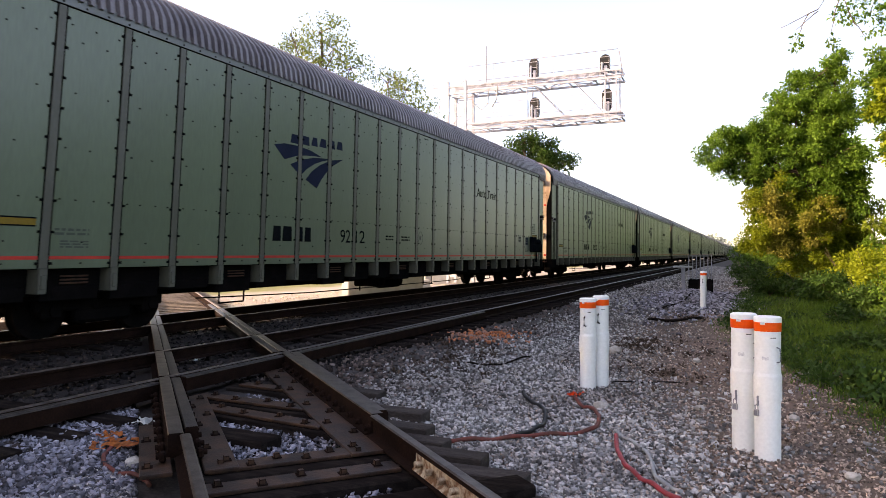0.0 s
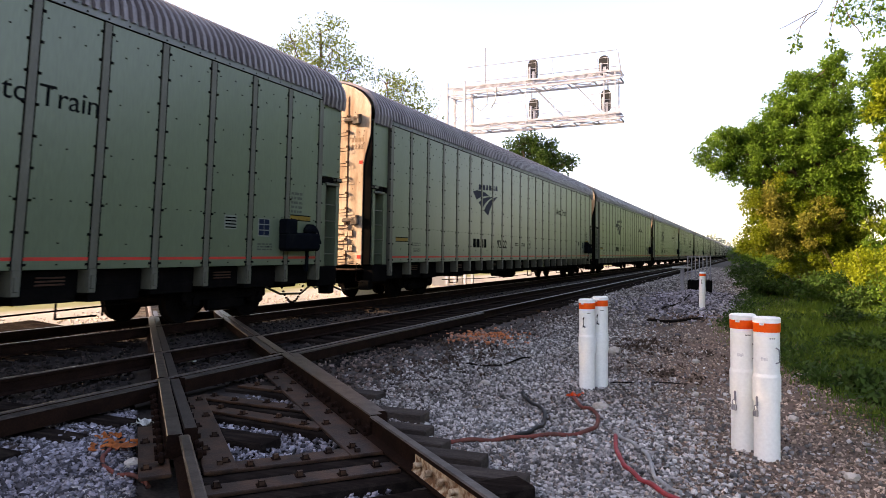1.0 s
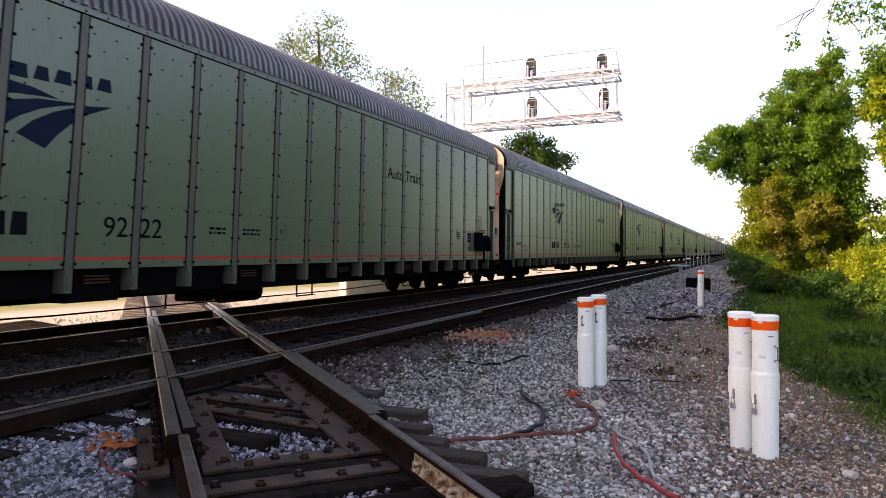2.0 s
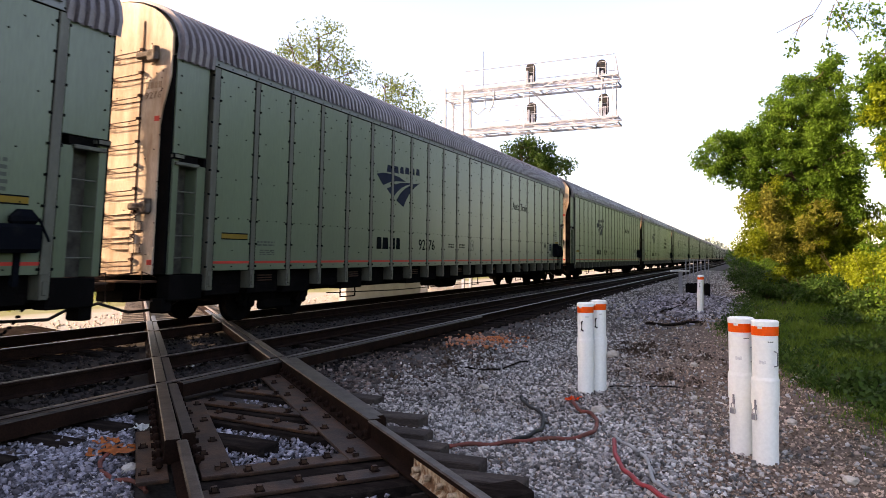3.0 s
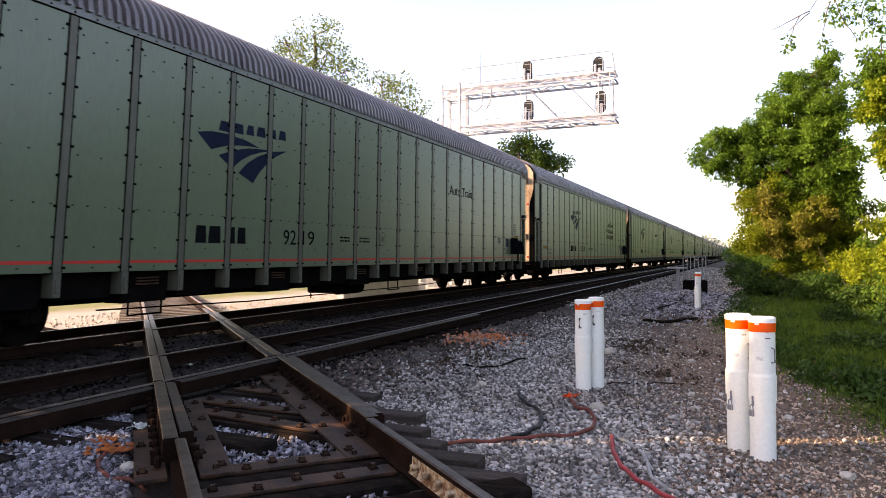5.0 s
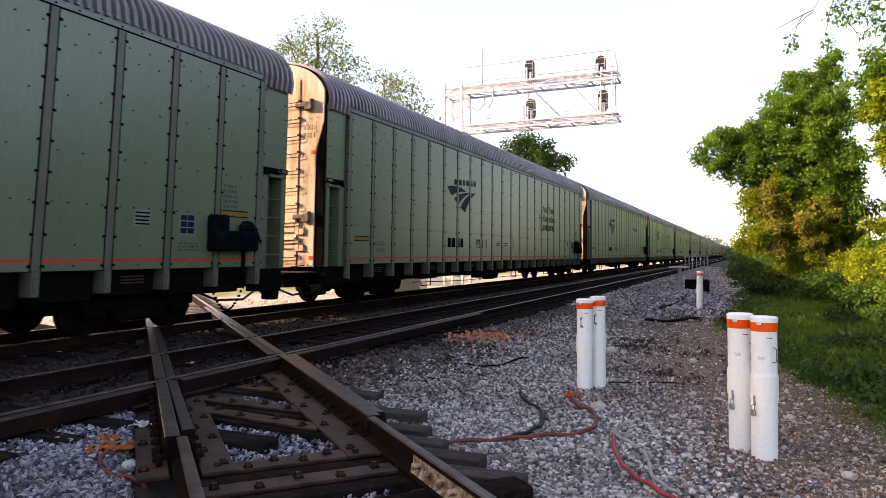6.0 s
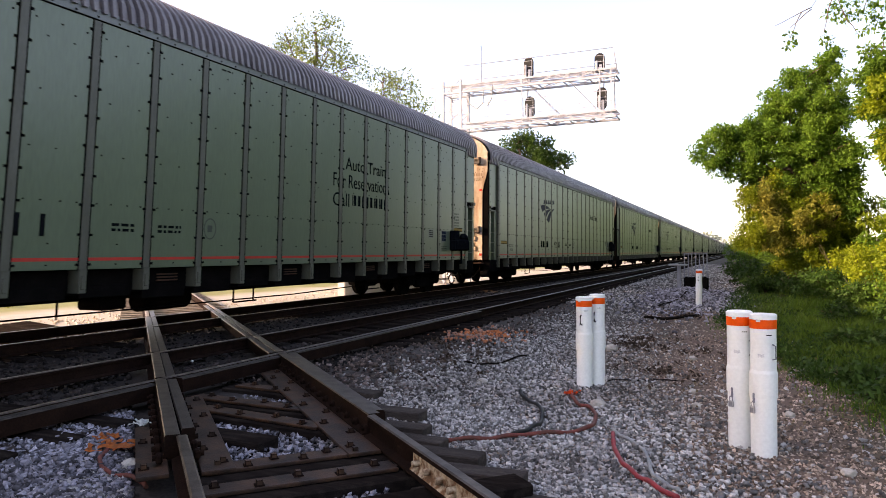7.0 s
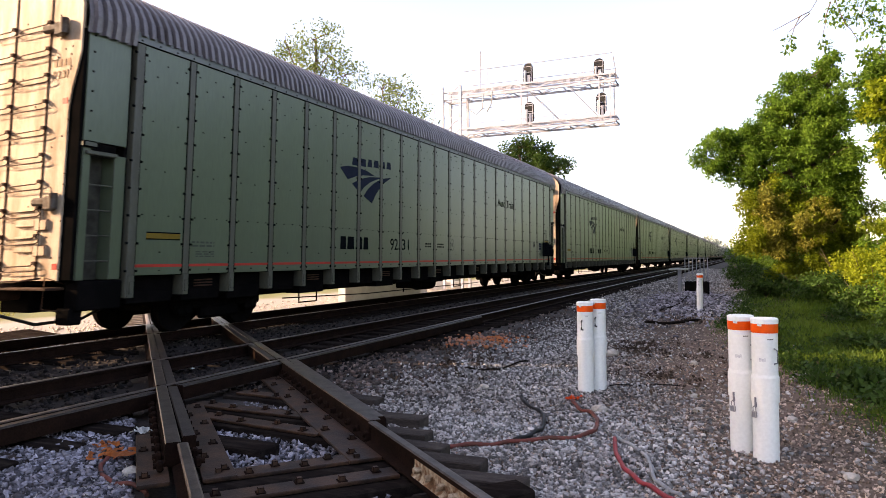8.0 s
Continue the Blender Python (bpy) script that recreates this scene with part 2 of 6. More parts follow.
# ---- ground ----
def ground_material():
    # the dark base tone also stands for shade between the ballast stones
    m = mat("gravelly_earth", (0.06, 0.053, 0.05), 0.95, 0.0, (0.042, 0.033, 0.029), 0.8, (0.4, 0.65), 0.3, 35, 0.6, 45)
    t = m.node_tree
    n, ln = t.nodes, t.links
    p = n["Principled BSDF"]
    col = p.inputs["Base Color"].links[0].from_socket
    co = n.new("ShaderNodeTexCoord")
    sp = n.new("ShaderNodeSeparateXYZ")
    ln.new(co.outputs["Object"], sp.inputs[0])
    k = n.new("ShaderNodeTexNoise")
    k.inputs["Scale"].default_value, k.inputs["Detail"].default_value = 0.35, 6
    ln.new(co.outputs["Object"], k.inputs["Vector"])

    def step(axis, lo, hi, wob):
        w = n.new("ShaderNodeMath")
        w.operation = "MULTIPLY_ADD"
        ln.new(k.outputs["Fac"], w.inputs[0])
        w.inputs[1].default_value = wob
        ln.new(sp.outputs[axis], w.inputs[2])
        r = n.new("ShaderNodeMapRange")
        r.inputs["From Min"].default_value, r.inputs["From Max"].default_value = lo + wob / 2, hi + wob / 2
        ln.new(w.outputs[0], r.inputs["Value"])
        return r.outputs["Result"]

    def over(fac, colour):
        nonlocal col
        x = n.new("ShaderNodeMix")
        x.data_type = "RGBA"
        ln.new(fac, x.inputs[0])
        ln.new(col, x.inputs[6])
        x.inputs[7].default_value = (*colour, 1)
        col = x.outputs[2]

    over(step("X", -2.6, -0.8, 2.0), (0.15, 0.102, 0.080))    # trodden brown earth
    over(step("X", 0.6, 1.6, 2.5), (0.035, 0.045, 0.016))       # grass verge
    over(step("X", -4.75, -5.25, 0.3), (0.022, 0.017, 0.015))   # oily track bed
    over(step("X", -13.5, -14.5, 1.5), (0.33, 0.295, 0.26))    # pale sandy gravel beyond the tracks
    over(step("X", -19.5, -21.5, 4.0), (0.17, 0.17, 0.07))    # dry grass beyond
    ln.new(col, p.inputs["Base Color"])
    return m


def build_ground():
    def steps(edges):
        out = []
        for a, b, d in edges:
            k = max(1, round((b - a) / d))
            out += [a + (b - a) * i / k for i in range(k)]
        return out + [edges[-1][1]]
    xs = steps([(-3000, -300, 700), (-300, -60, 60), (-60, -16, 4), (-16, -12, 0.5), (-12, 3, 0.2), (3, 12, 0.8), (12, 60, 8), (60, 300, 60), (300, 3000, 700)])
    ys = steps([(-3000, -300, 700), (-300, -30, 50), (-30, 0, 3), (0, 14, 0.2), (14, 40, 0.6), (40, 100, 6), (100, 400, 50), (400, 3000, 650)])
    vs = [(x, y, ground_z(x, y)) for y in ys for x in xs]
    w = len(xs)
    fs = [(j * w + i, j * w + i + 1, (j + 1) * w + i + 1, (j + 1) * w + i) for j in range(len(ys) - 1) for i in range(w - 1)]
    me = bpy.data.meshes.new("ground")
    me.from_pydata(vs, [], fs)
    me.materials.append(ground_material())
    me.polygons.foreach_set("use_smooth", [True] * len(me.polygons))
    tagged(new("ground", me), "gravelly brown earth with grass verge and sandy lot", "ground", kind="structure")


build_ground()

# ---- rails and ties ----
RAIL = [(-0.07, -0.17), (0.07, -0.17), (0.07, -0.158), (0.012, -0.14), (0.010, -0.045), (0.035, -0.036), (0.037, -0.008), (0.025, 0.0),
        (-0.025, 0.0), (-0.037, -0.008), (-0.035, -0.036), (-0.010, -0.045), (-0.012, -0.14), (-0.07, -0.158)]


def rail_piece(parent, m, y0, y1, name="rail"):
    bm = bmesh.new()
    extrude_profile(bm, RAIL, y0, y1, m, 0, -0.02)
    bmesh.ops.recalc_face_normals(bm, faces=bm.faces)
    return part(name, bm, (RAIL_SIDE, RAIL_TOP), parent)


def build_parallel(x, name, label, y0=-60, y1=900):
    track = root(name, label, "railway track", kind="structure")
    for s in (-1, 1):
        rail_piece(track, Matrix.Translation((x + s * HALF, 0, 0)), y0, y1)
    me = None
    y = 8.8
    rnd = random.Random(5 + int(x))
    bm = bmesh.new()
    box(bm, (-1.3, -0.11, -0.36), (1.3, 0.11, -0.172), 0.012)
    me = finish("tie", bm, TIE)
    rest = bmesh.new()
    ys = [0.54 * k + rnd.uniform(-0.03, 0.03) for k in range(-8, 640)]
    for y in ys:
        if abs((Vector((x, y, 0)) - CROSS_N * CROSS_B).dot(CROSS_N)) < 1.75 and -2 < y < 14:
            continue
        if -1 < y < 45:
            part("tie", me, None, track, at=pose(x + rnd.uniform(-0.05, 0.06), y, rnd.uniform(-0.012, 0.0), rz=rnd.uniform(-1.2, 1.2)))
        else:
            box(rest, (x - 1.3, y - 0.11, -0.36), (x + 1.3, y + 0.11, -0.172))
    tagged(part("far_ties", rest, TIE, track), kind="stuff")
    return track


near_track = build_parallel(NEAR_X, "track_near", "rusty steel rails on weathered timber ties")
far_track = build_parallel(FAR_X, "track_far", "rusty steel rails under the passing train")


def bolt(bm, x, y, z, r=0.022, h=0.03, m=None):
    """A square-headed bolt."""
    box(bm, (x - r * 1.7, y - r * 1.5, z), (x + r * 1.7, y + r * 1.5, z + 0.008), 0, m, 1)
    box(bm, (x - r, y - r, z), (x + r, y + r, z + h * 1.2), 0.004, m, 1)


def cross_at(u, v, z=0.0):
    return CROSS_D * u + CROSS_N * (CROSS_B + v) + Vector((0, 0, z))


def strip_between(bm, a, b, width, z0, z1, bevel=0.006, bolts=0):
    """A flat bar from a to b on the plan, between two heights."""
    a, b = Vector((a[0], a[1], 0)), Vector((b[0], b[1], 0))
    way = (b - a).normalized()
    m = Matrix.Translation((a + b) / 2) @ way.to_track_quat("Y", "Z").to_matrix().to_4x4()
    half = (b - a).length / 2
    box(bm, (-width / 2, -half, z0), (width / 2, half, z1), bevel, m)
    for k in range(bolts):
        y = -half + 2 * half * (k + 0.5) / bolts
        bolt(bm, (0.25 if k % 2 else -0.2) * width, y, z1 - 0.002, 0.02, 0.03, m)
    return bm


def build_crossing():
    track = root("track_crossing", "rusty diamond crossing with bolted plates and timbers", "railway crossing", kind="structure")
    # plan coordinates of this line: u along it, v across it
    turn = Matrix.Translation(CROSS_N * CROSS_B) @ Matrix(((CROSS_N.x, CROSS_D.x, 0, 0), (CROSS_N.y, CROSS_D.y, 0, 0), (0, 0, 1, 0), (0, 0, 0, 1)))

    def cut(v):
        """Where the rails of the parallel tracks meet a rail at offset v."""
        return [(x - CROSS_N.x * (CROSS_B + v)) / CROSS_D.x for x in (FAR_X - HALF, FAR_X + HALF, NEAR_X - HALF, NEAR_X + HALF)]

    wide = [(-0.10, -0.17), (0.10, -0.17), (0.10, -0.15), (0.055, -0.13), (0.052, -0.01), (0.045, 0.0), (-0.045, 0.0), (-0.052, -0.01), (-0.055, -0.13), (-0.10, -0.15)]
    guard = [(-0.048, -0.15), (0.048, -0.15), (0.047, -0.02), (0.040, -0.004), (-0.040, -0.004), (-0.047, -0.02)]
    for v in (-0.735, 0.735):
        c = cut(v)
        g = 0.055
        spans = [(-60, c[0] - g), (c[0] + g, c[1] - g), (c[1] + g, c[2] - g), (c[2] + g, c[3] - g), (c[3] + g, -5.12)]
        for a, b in spans:
            bm = bmesh.new()
            extrude_profile(bm, wide if b > c[0] else RAIL, a, b, turn @ Matrix.Translation((v, 0, 0.003)), 0, -0.015)
            bmesh.ops.recalc_face_normals(bm, faces=bm.faces)
            # spans under and beside the train get a darker top, its shade painted in
            part("rail", bm, (RAIL_SIDE, RAIL_TOP if a > c[2] else GRIMY_SHADED_TOP if a > c[0] else SUNLIT_DUSTY_RAIL), track)
        rail_piece(track, turn @ Matrix.Translation((v + (0.06 if v < 0 else -0.03), 0, 0)), -5.10, 6)
        # guard rail on the inner side, flared at its end
        s = 1 if v < 0 else -1
        for a, b in ((c[0] - 1.6, c[0] - g), (c[0] + g, c[1] - g), (c[1] + g, c[2] - g), (c[2] + g, c[3] - g)) + (((c[3] + g, -5.3),) if v < 0 else ()):
            bm = bmesh.new()
            extrude_profile(bm, guard, a, b, turn @ Matrix.Translation((v + s * 0.104, 0, 0)), 0, -0.03)
            if b == -5.3:
                for w in bm.verts:
                    uu = (turn.inverted() @ w.co).y
                    if uu > -5.4:
                        w.co += CROSS_N * s * 0.012
            bmesh.ops.recalc_face_normals(bm, faces=bm.faces)
            part("guard_rail", bm, (RAIL_SIDE, GRIMY_SHADED_TOP), track)
    # guard bar along the nearer rail of the near track, broken where the crossing rails pass
    gx = NEAR_X + HALF + 0.100
    meet = sorted((CROSS_B + v - gx * CROSS_N.x) / CROSS_N.y for v in (-0.735, 0.735))
    for a, b in ((meet[0] - 4.0, meet[0] - 0.10), (meet[0] + 0.24, meet[1] - 0.10), (meet[1] + 0.10, meet[1] + 7.0)):
        bm = bmesh.new()
        extrude_profile(bm, guard, a, b, Matrix.Translation((gx, 0, -0.008)), 0, -0.04)
        bmesh.ops.recalc_face_normals(bm, faces=bm.faces)
        part("guard_rail", bm, (RAIL_SIDE, GRIMY_SHADED_TOP), track)
    # outer brace on the heavy rail, and its splice bar further on
    bm = bmesh.new()
    extrude_profile(bm, [(0.06, -0.17), (0.20, -0.17), (0.195, -0.03), (0.175, -0.006), (0.062, -0.004)], cut(HALF)[3] + 0.06, -5.25, turn @ Matrix.Translation((0.735, 0, 0)), 0, -0.05)
    for w in bm.verts:
        if (turn.inverted() @ w.co).y > -5.3:
            w.co -= CROSS_N * 0.06
    bmesh.ops.recalc_face_normals(bm, faces=bm.faces)
    part("easer_rail", bm, (RAIL_SIDE, RAIL_TOP), track)
    # web blocks and bolts on the inner faces
    bm = bmesh.new()
    for v, s in ((HALF, -1), (-HALF, -1), (-HALF, 1)):
        u = cut(v)[3] + 0.35
        while u < -5.0:
            m = turn @ Matrix.Translation((v + s * (0.17 if v < 0 and s > 0 else 0.07), u, 0))
            box(bm, (-0.025, -0.04, -0.15), (0.02, 0.04, -0.085), 0.012, m)
            tube(bm, m @ Vector((0, 0, -0.115)), m @ Vector((s * 0.045, 0, -0.115)), 0.02, n=6)
            u += 0.24
    part("web_bolts", bm, RAIL_SIDE, track)
    bm = bmesh.new()
    m = turn @ Matrix.Translation((HALF - 0.03, 0, 0))
    extrude_profile(bm, [(-0.075, -0.145), (-0.028, -0.14), (-0.024, -0.045), (-0.045, -0.04), (-0.05, -0.11)], -4.15, -3.05, m)
    bmesh.ops.recalc_face_normals(bm, faces=bm.faces)
    for k in range(6):
        p = m @ Vector((-0.045, -4.05 + k * 0.18, -0.085))
        tube(bm, p, p - CROSS_N * 0.05, 0.022, n=6)
    part("joint_bar", bm, mat("pale_scaled_rust", (0.46, 0.36, 0.25), 0.85, 0.1, (0.16, 0.08, 0.04), 18, (0.4, 0.6), 0.25, 70, 0.4, 60), track, "pale flaking joint bar with bolts")
    # base plates along the rails
    plate = mat("brown_base_plate_steel", (0.066, 0.031, 0.017), 0.5, 0.0, (0.021, 0.0115, 0.008), 6, (0.35, 0.62), 0.25, 60, 0.25, 50, spec=0.2)
    for u0, u1, v0, v1, k in ((-6.15, -4.75, -0.97, -0.77, 4), (-7.25, -4.70, -0.58, -0.36, 7), (-8.5, -4.68, 0.40, 0.66, 10)):
        bm = bmesh.new()
        strip_between(bm, cross_at(u0, (v0 + v1) / 2), cross_at(u1, (v0 + v1) / 2), v1 - v0, -0.185, -0.158, 0.005, k)
        part("base_plate", bm, (plate, RAIL_SIDE), track)
    # straps between the rails
    for a, b, w, k in (((-7.78, 0.08), (-7.2, 0.52), 0.16, 2), ((-7.36, -0.40), (-6.3, 0.46), 0.17, 4), ((-6.78, -0.40), (-5.6, 0.44), 0.17, 4),
                       ((-4.80, -0.56), (-4.80, 0.56), 0.19, 6), ((-4.36, -0.66), (-4.36, 0.62), 0.19, 5)):
        bm = bmesh.new()
        strip_between(bm, cross_at(*a), cross_at(*b), w, -0.192, -0.166, 0.005, k)
        part("strap", bm, (plate, RAIL_SIDE), track)
    old_timber = mat("sun_greyed_timber", (0.042, 0.034, 0.030), 0.9, 0.0, (0.075, 0.062, 0.055), 3, (0.45, 0.75), 0.3, 30, 0.6, 25, 0.25, (1, 6, 6), spec=0.08)
    # timbers
    rnd = random.Random(11)
    for a, b, w, z in (((-7.9, -0.02), (-7.1, 0.6), 0.24, -0.195), ((-7.5, -0.5), (-6.2, 0.55), 0.25, -0.197), ((-6.9, -0.5), (-5.5, 0.55), 0.25, -0.196), ((-6.0, -0.5), (-5.42, -0.02), 0.24, -0.185),
                       ((-4.72, -0.62), (-4.72, 0.75), 0.30, -0.195), ((-4.28, -0.62), (-4.28, 0.75), 0.28, -0.196),
                       ((-3.8, -1.3), (-3.8, 1.3), 0.24, -0.19), ((-3.2, -1.3), (-3.2, 1.3), 0.24, -0.19)):
        bm = bmesh.new()
        strip_between(bm, cross_at(*a), cross_at(*b), w, -0.38, z, 0.014)
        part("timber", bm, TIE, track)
    for x, y, length, w in ((-4.1, 7.42, 1.2, 0.22), (-4.12, 7.02, 1.3, 0.22), (-2.8, 5.87, 1.3, 0.24), (-2.52, 5.38, 1.1, 0.24), (-2.2, 5.0, 1.0, 0.22), (-1.8, 4.80, 1.1, 0.24), (-1.36, 4.42, 1.1, 0.24), (-1.05, 4.06, 1.2, 0.26), (-3.6, 6.45, 1.3, 0.24)):
        bm = bmesh.new()
        strip_between(bm, (x - length, y + rnd.uniform(-0.05, 0.07)), (x, y), w * 0.85, -0.45, -0.245 + rnd.uniform(-0.02, 0.015), 0.008, 0)
        part("timber", bm, old_timber, track)
    # on past the camera
    for k in range(15):
        u = -2.6 + k * 0.58
        bm = bmesh.new()
        strip_between(bm, cross_at(u, -1.3), cross_at(u, 1.3), 0.23, -0.45, -0.172, 0.012)
        part("tie", bm, TIE, track)
    # beyond the tracks
    for k in range(26):
        bm = bmesh.new()
        u = -15.6 - k * 0.56
        strip_between(bm, cross_at(u, -1.3), cross_at(u, 1.3), 0.23, -0.4, -0.19, 0.012)
        part("tie", bm, SUNLIT_DUSTY_TIE, track)
    return track


build_crossing()


# ---- the train ----
CAR_LEN, PITCH = 27.08, 28.6
SIDE = 1.54
PANEL0, PANEL_W, PANELS = 0.87, 1.147, 22
FRONT = -0.10                                      # the front end stands a little ahead of the panel grid
REAR0 = CAR_LEN - PANEL0 - PANEL_W * PANELS      # depth of the rear end bay


def roof_arc(n=14, z0=4.93, crest=5.88, half=1.53):
    return [(half * math.cos(math.pi * k / n), z0 + (crest - z0) * math.sin(math.pi * k / n)) for k in range(n + 1)]


def text_mesh(body, size, material, depth=0.003):
    """Letters that stand upright on a wall facing +x, reading along +y, from the built-in font."""
    cu = bpy.data.curves.new("lettering", "FONT")
    cu.body, cu.size, cu.extrude, cu.resolution_u = body, size, depth, 3
    tmp = bpy.data.objects.new("lettering", cu)
    scene.collection.objects.link(tmp)
    me = bpy.data.meshes.new_from_object(tmp.evaluated_get(bpy.context.evaluated_depsgraph_get()))
    bpy.data.objects.remove(tmp)
    me.transform(Matrix(((0, 0, 1, 0), (1, 0, 0, 0), (0, 1, 0, 0), (0, 0, 0, 1))))
    me.materials.clear()
    me.materials.append(material)
    return me


def widen(me, length, height):
    """Scale letters to a length along y and a height along z, from the origin."""
    co = np.empty(len(me.vertices) * 3)
    me.vertices.foreach_get("co", co)
    co = co.reshape(-1, 3)
    co[:, 1:] -= co[:, 1:].min(0)
    co[:, 1] *= length / co[:, 1].max()
    co[:, 2] *= height / co[:, 2].max()
    me.vertices.foreach_set("co", co.ravel())
    return me


def bars(rows, y0, z0, length, height, material_depth=0.003, seed=1):
    """Rows of plain bars in place of small print."""
    rnd = random.Random(seed)
    bm = bmesh.new()
    for r in range(rows):
        y = y0
        z = z0 + height * (rows - 1 - r) / rows
        while y < y0 + length:
            w = min(rnd.uniform(0.05, 0.16), y0 + length - y)
            box(bm, (SIDE - 0.001, y, z), (SIDE + material_depth, y + w, z + height / rows * 0.55))
            y += w + 0.035
    return bm


def build_car():
    car = root("autorack_car", "grey-green enclosed autorack rail car with corrugated roof", "rail car", "autorack cars of the train")
    arc = roof_arc()
    bm = bmesh.new()
    prof = [(-1.44, 1.0), (1.18, 1.0), (1.18, 4.9)] + [(x * 0.955, z - 0.03) for x, z in arc[1:]]
    extrude_profile(bm, prof, FRONT + 0.06, CAR_LEN - 0.06)
    bmesh.ops.recalc_face_normals(bm, faces=bm.faces)
    part("body_shell", bm, POST_PAINT, car)
    # corrugated roof; its edge hangs lower over the end bays
    bm = bmesh.new()
    period = 0.172
    k = round(CAR_LEN / period)
    rows = []
    for i in range(k * 4 + 1):
        y = min(CAR_LEN, FRONT + (CAR_LEN - FRONT) / k * (i // 4 + (0.0, 0.44, 0.52, 0.92)[i % 4]))
        rise = (0.0, 0.0, 0.070, 0.070)[i % 4]
        low = 0.20 if (y < PANEL0 - 0.06 or y > CAR_LEN - REAR0 + 0.02) else 0.0
        ring = [(arc[0][0] - 0.03 if low else arc[0][0], arc[0][1] - low - 0.05)] + arc + [(arc[-1][0] + (0.03 if low else 0), arc[-1][1] - low - 0.012)]
        rows.append([bm.verts.new((x * (1 + rise / 1.55), y, z + rise * max(0.0, (z - 4.93)))) for x, z in ring])
    for a, b in zip(rows, rows[1:]):
        for j in range(len(a) - 1):
            bm.faces.new((a[j], b[j], b[j + 1], a[j + 1]))
    bmesh.ops.recalc_face_normals(bm, faces=bm.faces)
    part("roof", bm, ROOF, car, "dull purple-grey corrugated steel roof")
    for s in (1, -1):
        bm = bmesh.new()
        lo, hi = sorted((s * 1.42, s * 1.546))
        box(bm, (lo, PANEL0 - 0.08, 4.775), (hi, CAR_LEN - REAR0 + 0.06, 4.935), 0.008)
        y = PANEL0
        while y < CAR_LEN - REAR0 and s > 0:
            box(bm, (hi - 0.002, y - 0.014, 4.80), (hi + 0.010, y + 0.014, 4.825), 0, None, 1)
            y += PANEL_W / 3
        part("fascia", bm, (FASCIA, SILL_STEEL), car)
    bm = bmesh.new()
    box(bm, (1.40, PANEL0 - 0.08, 4.757), (1.556, CAR_LEN - REAR0 + 0.06, 4.773))
    part("drip_seam", bm, SILL_STEEL, car)

    # side panels, each with its rivets and stripe
    bm = bmesh.new()
    box(bm, (1.40, 0.012, 1.05), (SIDE, PANEL_W - 0.012, 4.756), 0.004)
    for zz, ys in ((4.52, (0.17, 0.57, 0.98)), (4.30, (0.36, 0.78)), (2.02, (0.17, 0.42, 0.72, 0.98)), (1.42, (0.57,)), (1.12, (0.57,)), (3.55, (0.3, 0.85)), (2.75, (0.2, 0.6))):
        for yy in ys:
            box(bm, (SIDE - 0.002, yy - 0.013, zz - 0.009), (SIDE + 0.010, yy + 0.013, zz + 0.009), 0, None, 1)
    panel = finish("side_panel", bm, (CAR_PAINT, SILL_STEEL))
    bm = bmesh.new()
    box(bm, (1.40, -0.062, 0.98), (SIDE + 0.014, 0.062, 4.755), 0.006)
    for s in (-1, 1):
        box(bm, (1.40, s * 0.075 - 0.012, 1.04), (SIDE + 0.003, s * 0.075 + 0.012, 4.755), 0, None, 1)
    box(bm, (1.30, -0.066, 0.70), (SIDE + 0.026, 0.066, 1.06), 0.008, None, 2)
    box(bm, (1.38, -0.035, 0.76), (SIDE + 0.040, 0.035, 0.96), 0.008, None, 2)
    zz = 1.12
    while zz < 4.7:
        for s in (-1, 1):
            box(bm, (SIDE - 0.004, s * 0.098 - 0.026, zz - 0.018), (SIDE + 0.018, s * 0.098 + 0.026, zz + 0.018), 0, None, 1)
        zz += 0.435
    post = finish("post", bm, (POST_PAINT, SILL_STEEL, STUB_GRIME_RECESS_SHADE))
    bm = bmesh.new()
    box(bm, (SIDE - 0.002, 0.085, 1.175), (SIDE + 0.004, PANEL_W - 0.085, 1.222))
    stripe = finish("red_stripe", bm, RED)
    for i in range(PANELS):
        p = part("side_panel", panel, None, car, at=Matrix.Translation((0, PANEL0 + i * PANEL_W, 0)))
        part("red_stripe", stripe, None, p)
    for i in range(PANELS + 1):
        part("post", post, None, car, at=Matrix.Translation((0, PANEL0 + i * PANEL_W, 0)))
    bm = bmesh.new()
    box(bm, (-SIDE, PANEL0, 1.05), (-1.44, CAR_LEN - PANEL0, 4.77), 0.004)
    part("rear_side_wall", bm, CAR_PAINT, car)

    # end bays: plate above, ladder recess below
    for y, s in ((0.0, 1), (CAR_LEN, -1)):
        def yy(d):
            return FRONT + d * (PANEL0 - FRONT) / PANEL0 if s > 0 else y - d * REAR0 / PANEL0

        def slab(bm, x0, x1, d0, d1, z0, z1, bev=0.006, mi=0):
            a, b = sorted((yy(d0), yy(d1)))
            box(bm, (x0, a, z0), (x1, b, z1), bev, None, mi)
        bm = bmesh.new()
        slab(bm, 1.18, 1.485, 0.05, 0.74, 3.06, 4.78)
        for zz in (3.2, 3.5, 3.8, 4.1, 4.4, 4.65):
            slab(bm, 1.48, 1.50, 0.12, 0.145, zz, zz + 0.025, 0, 1)
        # recess shade is painted in: back and jambs share the dark stub colour
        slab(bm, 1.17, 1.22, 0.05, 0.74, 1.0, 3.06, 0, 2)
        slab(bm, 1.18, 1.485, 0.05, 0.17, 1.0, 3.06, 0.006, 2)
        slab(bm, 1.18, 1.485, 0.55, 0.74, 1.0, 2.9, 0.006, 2)
